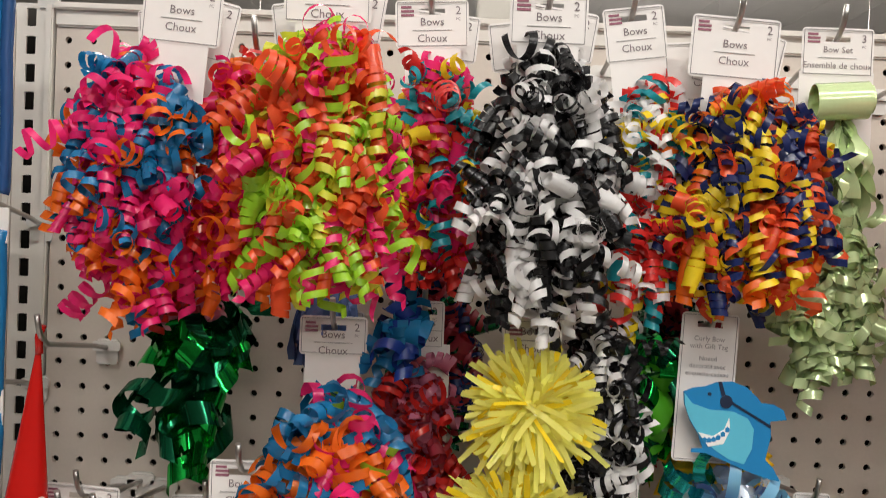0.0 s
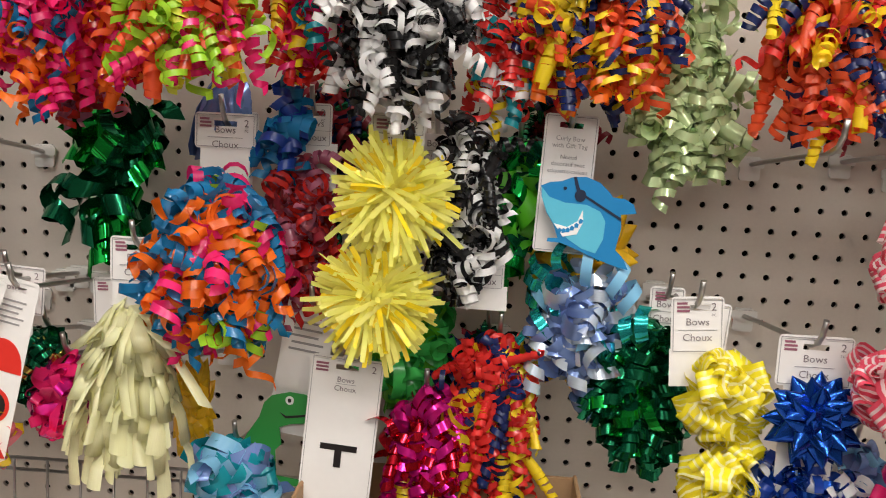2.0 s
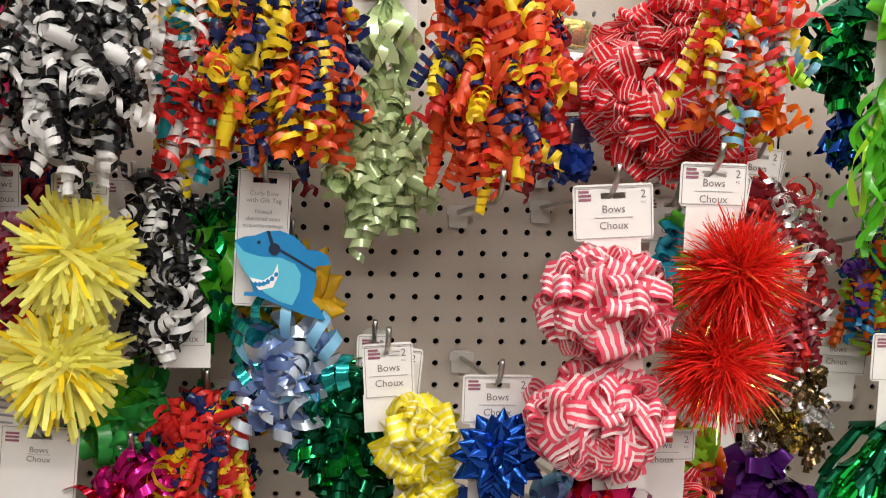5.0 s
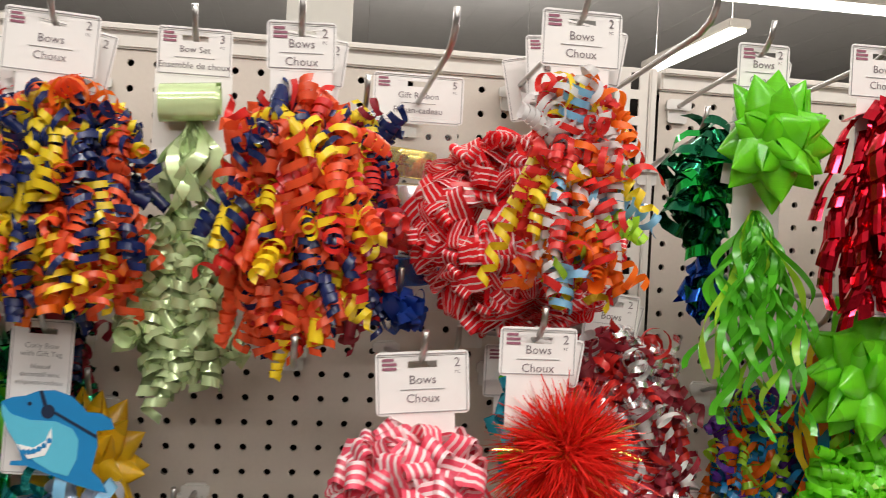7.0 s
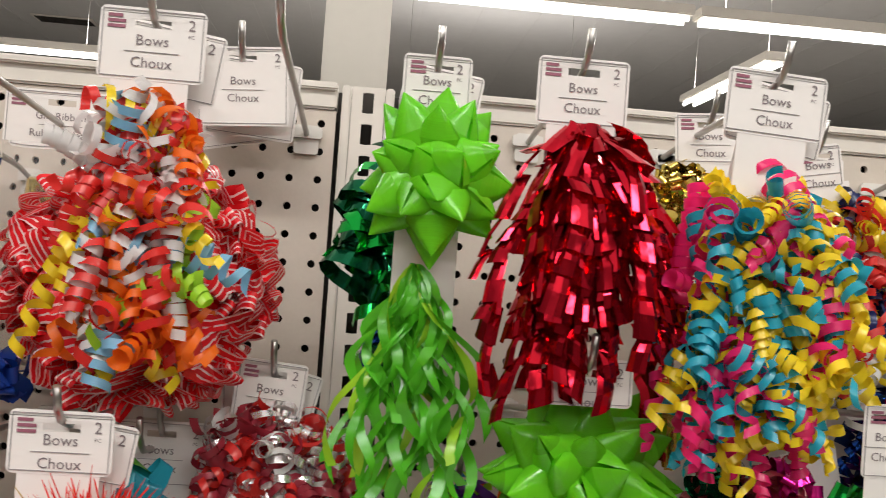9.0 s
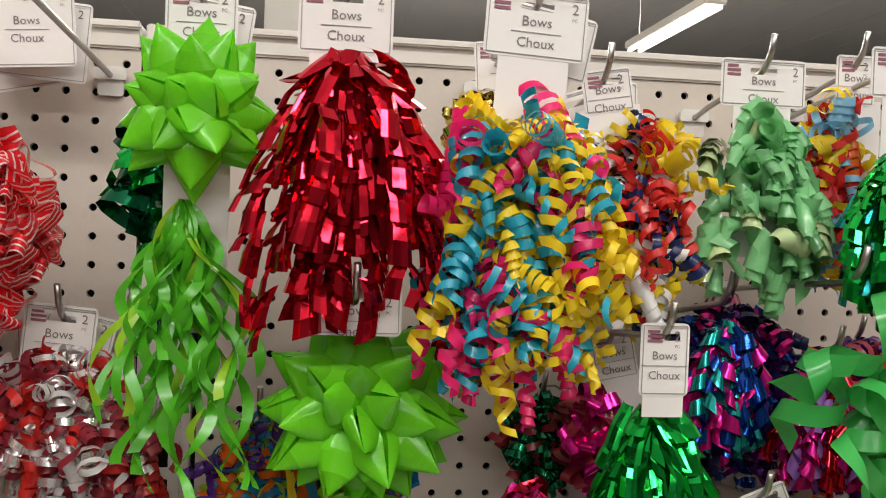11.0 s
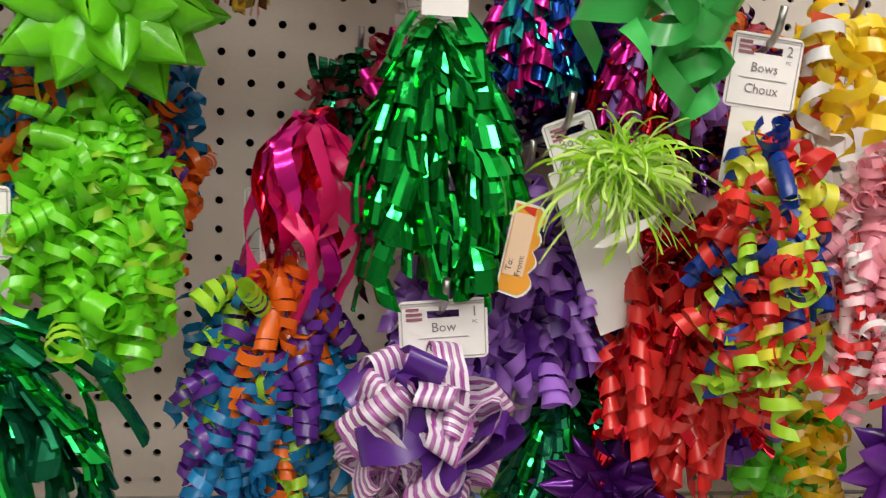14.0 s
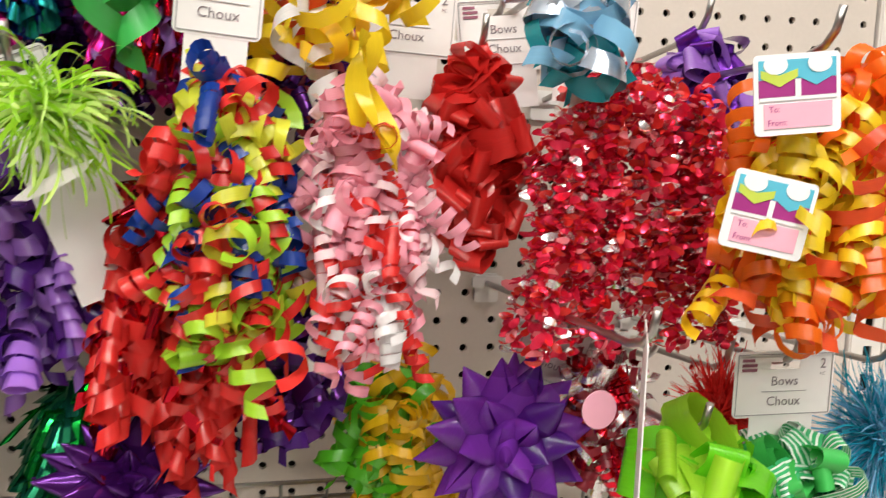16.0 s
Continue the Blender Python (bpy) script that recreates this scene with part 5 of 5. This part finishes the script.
b = bow(curls, 1.176, -0.120, 1.315, 0.080, 0.048, 0.105, [F_SILVER, BRONZE, F_GOLD], "silver and bronze foil curled ribbon bow", 124, "curled_ribbon_bow", "gift bow", weights=(3, 5, 1), count=60)
peg_hook(1.176, 1.345, 0.116)
b = bow(curls, 1.062, -0.150, 1.262, 0.072, 0.044, 0.092, [ORANGE, LIME, PINK], "orange, lime and pink curled ribbon bow", 125, "curled_ribbon_bow", "gift bow", weights=(4, 4, 2), count=44)
peg_hook(1.062, 1.285, 0.146)
b = bow(curls, 0.915, -0.265, 1.286, 0.050, 0.030, 0.030, [F_RED], "single bent red foil ribbon over the blue bow", 126, "ribbon_tail", "ribbon", count=2, width=0.012, r=0.010, length=0.05)

# ---- shaped tags, packs and clutter ----
def flat(name, rgb, rough=0.4):
    return surface(name, rgb, rough, 0, 180, 0.04, 0.03)


SHARK_BLUE, SHARK_PALE, SHARK_DARK = flat("blue_print", (0.01, 0.20, 0.46)), flat("pale_blue_print", (0.10, 0.46, 0.62)), flat("navy_print", (0.01, 0.02, 0.05))
DINO, PRINT_RED, PRINT_BLACK, PRINT_WHITE = flat("green_print", (0.03, 0.26, 0.05)), flat("red_print", (0.68, 0.03, 0.02)), flat("black_print", (0.015, 0.012, 0.012)), flat("white_print", (0.82, 0.82, 0.80))
PEACH, AMBER, PINK_PRINT, PLUM, AQUA = flat("peach_print", (0.86, 0.60, 0.42)), flat("amber_print", (0.85, 0.36, 0.04)), flat("pink_print", (0.85, 0.42, 0.52)), flat("plum_print", (0.34, 0.03, 0.20)), flat("aqua_print", (0.10, 0.46, 0.60))


def shape(name, points, cx, cz, scale, y0, y1, material, parent, label=""):
    bm = bmesh.new()
    plate(bm, [((x - cx) * scale, (cz - z) * scale) for x, z in points], y0, y1)
    return part(name, bm, material, parent, label)


def disc(name, x, z, rx, rz, y0, y1, material, parent):
    bm = bmesh.new()
    plate(bm, [(x + rx * math.cos(a), z + rz * math.sin(a)) for a in (2 * math.pi * k / 20 for k in range(20))], y0, y1)
    return part(name, bm, material, parent)


shark = thing("shark_gift_tag", (0.645, -0.168, 1.457), "blue cardboard shark gift tag with black eye patch and toothy grin", "gift tag")
K = 0.000182
body = shape("body", [(105, 485), (150, 465), (205, 458), (260, 435), (330, 430), (400, 455), (450, 500), (470, 525), (530, 530), (575, 555), (592, 600), (550, 606), (515, 610), (522, 680), (500, 790), (540, 830), (572, 890), (520, 880), (440, 855), (400, 840), (300, 800), (220, 770), (152, 768), (155, 750), (205, 748), (180, 680), (140, 620), (110, 540)], 340, 650, K, 0, 0.0012, SHARK_BLUE, shark)
shape("belly", [(109, 492), (150, 540), (230, 565), (340, 570), (410, 600), (440, 650), (435, 740), (400, 815), (330, 795), (260, 752), (190, 690), (140, 615), (113, 545)], 340, 650, K, -0.0005, 0, SHARK_PALE, shark, "pale blue belly")
mouth = shape("mouth", [(180, 672), (250, 688), (300, 655), (322, 598), (328, 660), (300, 722), (230, 738)], 340, 650, K, -0.001, -0.0005, PRINT_WHITE, shark, "white toothy mouth")
for k in range(6):
    x, z = 200 + 21 * k, 697 - (0, 0, 4, 14, 30, 52)[k]
    shape("tooth_gap", [(x, z + 6), (x + 10, z - 4), (x + 22, z + 4), (x + 20, z + 20), (x + 2, z + 22)], 340, 650, K, -0.0014, -0.001, SHARK_BLUE, mouth)
disc("eye", (226 - 340) * K, (650 - 492) * K, 9 * K, 9 * K, -0.0006, 0, SHARK_DARK, shark)
disc("eye_patch", (305 - 340) * K, (650 - 525) * K, 29 * K, 31 * K, -0.001, 0, SHARK_DARK, shark)
shape("strap", [(264, 433), (280, 432), (304, 505), (286, 508)], 340, 650, K, -0.0007, 0, SHARK_DARK, shark)
shape("strap", [(326, 532), (335, 524), (518, 628), (516, 642)], 340, 650, K, -0.0007, 0, SHARK_DARK, shark)

shark_card = thing("gift_tag_card", (0.628, -0.150, 1.553), "white hang card of the shark tag bow with printed lines", "card")
c = slot_card("hang_card", 0.050, 0.130, 0.0006, shark_card)
c.rotation_euler = (0, radians(2), 0)
outline_bars(0.050, 0.130, c, -0.0002)
for k, (words, size) in enumerate((("Curly Bow", 0.0062), ("with Gift Tag", 0.0062), ("Noeud", 0.0056), ("decoratif avec", 0.0056), ("etiquette-cadeau", 0.0056))):
    lettering(words, size, 0, -0.0006, -0.0225 - 0.0066 * k - (0.004 if k > 1 else 0), c, LINE)
peg_hook(0.628, 1.522, 0.154)

dino = thing("dinosaur_gift_tag", (0.362, -0.150, 1.220), "green cardboard dinosaur gift tag with white eye", "gift tag")
K = 0.00030
shape("body", [(150, 352), (165, 325), (200, 270), (215, 220), (240, 195), (300, 180), (352, 186), (410, 215), (414, 262), (380, 280), (300, 290), (268, 302), (276, 360), (256, 382), (262, 470), (340, 480), (335, 502), (240, 502), (202, 440), (190, 380)], 270, 340, K, 0, 0.0012, DINO, dino)
disc("eye_white", (300 - 270) * K, (340 - 208) * K, 14 * K, 15 * K, -0.0005, 0, PRINT_WHITE, dino)
disc("pupil", (300 - 270) * K, (340 - 208) * K, 6 * K, 7 * K, -0.0009, -0.0005, PRINT_BLACK, dino)
shape("mouth", [(268, 250), (290, 262), (345, 254), (400, 240), (398, 246), (345, 262), (288, 270)], 270, 340, K, -0.0005, 0, PRINT_BLACK, dino)
dino_card = thing("gift_tag_card", (0.390, -0.140, 1.360), "white hang card of the dinosaur tag bow with printed lines", "card")
c = slot_card("hang_card", 0.050, 0.14, 0.0006, dino_card)
c.rotation_euler = (0, radians(8), 0)
for k in range(5):
    bar(-0.017 + 0.002 * (k % 2), 0.017 - 0.003 * (k % 3), -0.024 - 0.007 * k, 0.0022, -0.0002, c, LINE)
peg_hook(0.390, 1.330, 0.144)

tcard = thing("letter_bow_card", (0.431, -0.172, 1.313), "tall white bow card printed with a black letter T", "card")
c = slot_card("hang_card", 0.070, 0.215, 0.0006, tcard)
c.rotation_euler = (0, radians(4), 0)
outline_bars(0.070, 0.215, c, -0.0002)
lettering("2", 0.010, 0.026, -0.0006, -0.0095, c)
lettering("Bows", 0.0078, 0, -0.0006, -0.0225, c)
bar(-0.010, 0.010, -0.0265, 0.0003, -0.0002, c)
lettering("Choux", 0.0078, 0, -0.0006, -0.0312, c)
for k in range(3):
    bar(-0.030, -0.018, -0.008 - 0.0034 * k, 0.002, -0.0002, c, LOGO, "printed_mark")
bar(-0.018, 0.018, -0.090, 0.006, -0.0002, c, PRINT_BLACK, "printed_letter_top")
box("printed_letter_stem", (-0.0035, -0.0007, -0.110), (0.0035, -0.0002, -0.0928), PRINT_BLACK, c)
peg_hook(0.431, 1.282, 0.176)

for k, (x, y, z, lean) in enumerate(((0.092, -0.200, 1.377, 20), (0.116, -0.188, 1.372, 12))):
    mc = thing("face_tag_card", (x, y, z), "white hang card printed with a red dome and ringed eye", "card", "face tag cards")
    c = slot_card("hang_card", 0.046, 0.185, 0.0006, mc)
    c.rotation_euler = (0, radians(lean), 0)
    for j in range(5):
        bar(-0.014 + 0.002 * (j % 2), 0.014 - 0.003 * (j % 3), -0.022 - 0.0055 * j, 0.0018, -0.0002, c, LINE)
    dome = [(0.022 * math.cos(a), -0.092 + 0.032 * math.sin(a)) for a in (math.pi * n / 14 for n in range(15))]
    bm = bmesh.new()
    plate(bm, dome, -0.0007, -0.0002)
    part("red_dome", bm, PRINT_RED, c)
    disc("eye_ring", 0, -0.128, 0.0175, 0.0185, -0.0006, -0.0002, PRINT_RED, c)
    disc("eye_black", 0, -0.128, 0.0135, 0.0145, -0.001, -0.0006, PRINT_BLACK, c)
    disc("eye_glint", -0.004, -0.124, 0.0035, 0.0045, -0.0014, -0.001, PRINT_WHITE, c)
    shape("red_corner", [(0, 0), (22, 30), (0, 34)], 0, 0, 0.001, -0.0006, -0.0002, PRINT_RED, c).location = (0.001, 0, -0.148)
    peg_hook(x, z - 0.031, abs(y) + 0.004)

tag = thing("scalloped_gift_tag", (1.622, -0.221, 1.384), "amber scalloped gift tag with peach label, lying on purple curls", "gift tag")
tag.rotation_euler = (0, radians(10), 0)
edge = [(-0.010, -0.029), (0.004, -0.031)] + [(0.0075 + 0.004 * abs(math.sin(math.pi * 4 * s)), -0.029 + 0.058 * s) for s in (n / 24 for n in range(25))] + [(-0.010, 0.030)]
bm = bmesh.new()
plate(bm, [(1.12 * x, 1.06 * z) for x, z in edge], 0.0006, 0.0012)
part("white_border", bm, PRINT_WHITE, tag)
bm = bmesh.new()
plate(bm, edge, 0, 0.0006)
part("amber_face", bm, AMBER, tag)
panel = box("label_panel", (-0.0095, -0.0005, -0.018), (0.005, 0, 0.024), PEACH, tag, 0, "peach writing panel")
for words, x in (("To:", -0.006), ("From:", 0.001)):
    ob = lettering(words, 0.006, x, -0.0008, -0.011, panel, PRINT_BLACK)
    ob.rotation_euler = (0, radians(-90), 0)
shape("red_corner", [(0, 0), (12, 0), (12, 6)], 0, 0, 0.001, -0.0006, 0, PRINT_RED, tag).location = (-0.008, 0, 0.029)

for x, z, lean in ((2.071, 1.461, -6), (2.060, 1.397, 11)):
    tag = thing("present_gift_tag", (x, -0.352, z), "present-shaped gift tag with pink label on orange ribbon", "gift tag", "present gift tags")
    tag.rotation_euler = (0, radians(lean), radians(-8))
    bm = bmesh.new()
    plate(bm, rounded(-0.0235, -0.021, 0.0235, 0.021, 0.003), 0, 0.001)
    part("cream_border", bm, PRINT_WHITE, tag)
    box("aqua_band", (-0.021, -0.0005, 0.008), (0.021, 0, 0.018), AQUA, tag)
    shape("lime_swag", [(0, 0), (10, 3), (20, 0), (20, 4), (10, 9), (0, 4)], 10, 0, 0.001, -0.0009, -0.0005, flat("lime_print", (0.5, 0.6, 0.08)), tag).location = (-0.010, 0, 0.013)
    shape("lime_swag", [(0, 0), (10, 3), (20, 0), (20, 4), (10, 9), (0, 4)], 10, 0, 0.001, -0.0009, -0.0005, AQUA, tag).location = (0.010, 0, 0.013)
    box("plum_band", (-0.021, -0.0005, -0.001), (0.021, 0, 0.0079), PLUM, tag)
    box("white_ribbon", (-0.021, -0.0008, -0.003), (0.021, 0, -0.0012), PRINT_WHITE, tag)
    box("white_ribbon", (-0.0015, -0.001, -0.0012), (0.0015, -0.0006, 0.0078), PRINT_WHITE, tag)
    pan = box("label_panel", (-0.0185, -0.0006, -0.0175), (0.0185, 0, -0.0045), PINK_PRINT, tag)
    lettering("To:", 0.0045, -0.013, -0.0009, -0.0075, pan, PLUM)
    lettering("From:", 0.0045, -0.0115, -0.0009, -0.0145, pan, PLUM)
    for s in (-1, 1):
        disc("bow_swirl", s * 0.012, 0.0155, 0.0065, 0.005, -0.0012, -0.0005, PRINT_WHITE, tag)

pack = thing("ribbon_pack", (0.940, -0.075, 1.793), "clear bag of gold, silver and red ribbon rolls with card", "ribbon pack")
hang(pack, 0.940, -0.075, 1.793, ("Gift Ribbon", "Ruban-cadeau"), 5, 0.088, 0.047, 0.0, 0.0, 0, 0, 0, True, 0.0085)
for k, (name, mat) in enumerate((F_GOLD, F_SILVER, RED, F_BLUE)):
    bm = bmesh.new()
    prof = [(0.010, -0.014), (0.024, -0.014), (0.0262, -0.012), (0.0268, 0), (0.0262, 0.012), (0.024, 0.014), (0.010, 0.014)]
    rings = [[bm.verts.new((r * math.cos(a), r * math.sin(a), z)) for a in (2 * math.pi * n / 28 for n in range(28))] for r, z in prof]
    for r0, r1 in zip(rings, rings[1:] + rings[:1]):
        for n in range(28):
            bm.faces.new((r0[n], r0[(n + 1) % 28], r1[(n + 1) % 28], r1[n])).smooth = True
    ob = part("ribbon_roll", bm, mat, pack, name.replace("_", " ") + " roll")
    ob.location = (-0.003 + 0.003 * k, 0.012, -0.085 - 0.034 * k)
    ob.rotation_euler = (radians(6), radians(5 - 4 * k), 0)
bm = bmesh.new()
rng = np.random.default_rng(5)
cols, rws = 9, 14
grid = [[bm.verts.new((-0.036 + 0.072 * i / (cols - 1), -0.020 - 0.006 * math.sin(math.pi * i / (cols - 1)) + rng.normal(0, 0.0012), -0.045 - 0.18 * j / (rws - 1))) for i in range(cols)] for j in range(rws)]
for j in range(rws - 1):
    for i in range(cols - 1):
        bm.faces.new((grid[j][i], grid[j][i + 1], grid[j + 1][i + 1], grid[j + 1][i])).smooth = True
ob = part("clear_bag", bm, CLEAR, pack, "crumpled clear plastic bag")
ob.visible_shadow = False
peg_hook(0.940, 1.760, 0.27)

# pegs with nothing on them
for x, z, reach in ((1.131, 1.784, 0.30), (0.833, 1.512, 0.26), (0.985, 1.508, 0.10), (0.047, 1.318, 0.15), (2.104, 1.240, 0.14)):
    peg_hook(x, z, reach)

# cards left on pegs behind other bows
for x, y, z, lean in ((1.905, -0.13, 1.535, 3), (1.975, -0.12, 1.530, -6), (2.040, -0.14, 1.535, 4), (0.075, -0.12, 1.372, 3), (0.185, -0.10, 1.362, -2), (0.50, -0.10, 1.540, 0), (1.135, -0.13, 1.545, -5), (1.165, -0.11, 1.540, 6), (1.045, -0.11, 1.540, 0), (1.245, -0.10, 1.400, 3)):
    spare = thing("hang_card_on_peg", (x, y, z), "white printed hang card on a peg, its bow hidden or sold", "card", "cards on pegs")
    hang(spare, x, y, z, stem=0.03, lean=lean)
    peg_hook(x, z - 0.031, abs(y) + 0.004)

# the fold of white card that shows beside the lime fringe
leaf = thing("card_corner", (1.685, -0.245, 1.402), "curled white card corner below the lime fringe bow", "card")
shape("card", [(0, 34), (14, 22), (42, 8), (62, 0), (54, 12), (34, 24), (12, 34)], 30, 17, 0.0007, 0, 0.0008, CARD, leaf)

end = thing("edge_on_card", (2.005, -0.330, 1.330), "tall white card hanging edge-on beside the sequin bow", "card")
bm = bmesh.new()
plate(bm, rounded(-0.035, -0.22, 0.035, 0, 0.004), -0.0004, 0.0004)
c = part("hang_card", bm, CARD, end)
c.rotation_euler = (0, 0, radians(66))
peg_hook(2.005, 1.297, 0.33)
pal = thing("pastel_shape_tag", (1.997, -0.29, 1.252), "small round pastel pink card tag beside the white card", "gift tag")
disc("pink_head", 0, 0.02, 0.011, 0.012, 0, 0.001, PINK_PRINT, pal)

# neighbouring bay
cone = thing("red_wrap_cone", (0.062, -0.16, 1.315), "red cellophane cone hanging beside the upright", "gift wrap")
bm = bmesh.new()
rings = [[bm.verts.new((-0.012 + 0.045 * s * math.cos(a) * (1 + 0.06 * math.sin(5 * a)) - 0.02 * s, 0.03 * s * math.sin(a), 0.20 - 0.36 * s)) for a in (2 * math.pi * n / 20 for n in range(20))] for s in (0.05, 0.2, 0.4, 0.6, 0.8, 1.0)]
for r0, r1 in zip(rings, rings[1:]):
    for n in range(20):
        bm.faces.new((r0[n], r0[(n + 1) % 20], r1[(n + 1) % 20], r1[n])).smooth = True
part("wrap", bm, ribbon((0.74, 0.016, 0.012), 0.10), cone)
bm = bmesh.new()
tube(bm, [(-0.012, 0, 0.18), (-0.013, 0, 0.195), (-0.010, 0, 0.205)], 0.0035)
part("tied_tip", bm, ribbon((0.74, 0.016, 0.012), 0.10), cone)
peg_hook(0.052, 1.482, 0.16)
PACK_TONES = [flat("navy_tissue", (0.02, 0.07, 0.20), 0.25), flat("blue_tissue", (0.015, 0.17, 0.40), 0.25), flat("teal_tissue", (0.05, 0.28, 0.36), 0.25), flat("lime_tissue", (0.22, 0.42, 0.05), 0.25)]
rng = np.random.default_rng(8)
for z0, z1, tones in ((1.632, 1.840, (0, 1, 1, 2, 1, 0)), (1.450, 1.602, (1, 3, 1, 3, 2, 1)), (1.225, 1.437, (0, 1, 2, 1, 0, 1))):
    packet = thing("gift_tissue_pack", (-0.011, -0.12, z0), "blue and green folded tissue in a clear pack on a peg", "pack", "packs in the next bay")
    for k, tone in enumerate(tones):
        bm = bmesh.new()
        x0 = -0.060 + 0.012 * k
        tube(bm, [(x0 + 0.006 + rng.normal(0, 0.001), rng.normal(0, 0.001), (z1 - z0) * f) for f in (0.0, 0.02, 0.3, 0.6, 0.9, 0.985)], 0.0058, 8)
        part("folded_tissue", bm, PACK_TONES[tone], packet)
    box("card_header", (-0.061, -0.0015, z1 - z0 - 0.014), (0.0125, -0.0005 + 0.002, z1 - z0 + 0.018), CARD, packet, 0.0005)
    peg_hook(-0.02, z1 + 0.004, 0.12)

# wire fence of the shelf below, its deck, and the carton on it
fence = thing("wire_shelf_fence", (1.18, -0.03, 0.93), "grey wire fence along the back of the lower shelf", "wire fence")
bm = bmesh.new()
for z in (0.200, 0.186, 0.10, 0.01):
    tube(bm, [(-1.2, 0, z), (1.3, 0, z)], 0.0022, 6)
part("rail_wire", bm, STEEL, fence)
post = bmesh.new()
tube(post, [(0, -0.0045, 0.003), (0, -0.0045, 0.2)], 0.0016, 6)
me = bpy.data.meshes.new("upright_wire")
post.to_mesh(me)
post.free()
for k in range(64):
    placed("upright_wire", me, STEEL, fence).location = (-1.19 + 0.039 * k, 0, 0)
deck = box("wire_shelf_deck", (-0.03, -0.42, 0.905), (2.48, -0.004, 0.93), WHITE_PAINT, None, 0.004)
tagged(deck, "cream steel shelf below the pegboard", "shelf", kind="structure")

carton = thing("cardboard_tray", (0.525, -0.20, 0.931), "open brown cardboard display tray on the shelf", "cardboard box")
for name, lo, hi in (("front_wall", (-0.137, -0.10, 0), (0.137, -0.096, 0.252)), ("back_wall", (-0.137, 0.096, 0), (0.137, 0.10, 0.252)), ("side_wall", (-0.137, -0.0955, 0), (-0.133, 0.0955, 0.256)), ("side_wall", (0.133, -0.0955, 0), (0.137, 0.0955, 0.256)), ("base", (-0.1325, -0.0955, 0), (0.1325, 0.0955, 0.004))):
    box(name, lo, hi, BROWN, carton, 0.001)

vent = thing("ceiling_vent", (-3.5, 13.5, CEIL - 0.007), "dark louvred ceiling vent", "vent")
box("frame", (-0.45, -0.2, -0.02), (0.45, 0.2, -0.001), WHITE_PAINT, vent, 0.004)
for k in range(6):
    box("slat", (-0.4, -0.16 + 0.06 * k, -0.03), (0.4, -0.13 + 0.06 * k, -0.021), DARK, vent)

for lx, ly, along, length in STRIPS_OF_LIGHT:
    tube_fixture(lx, ly, along, length)
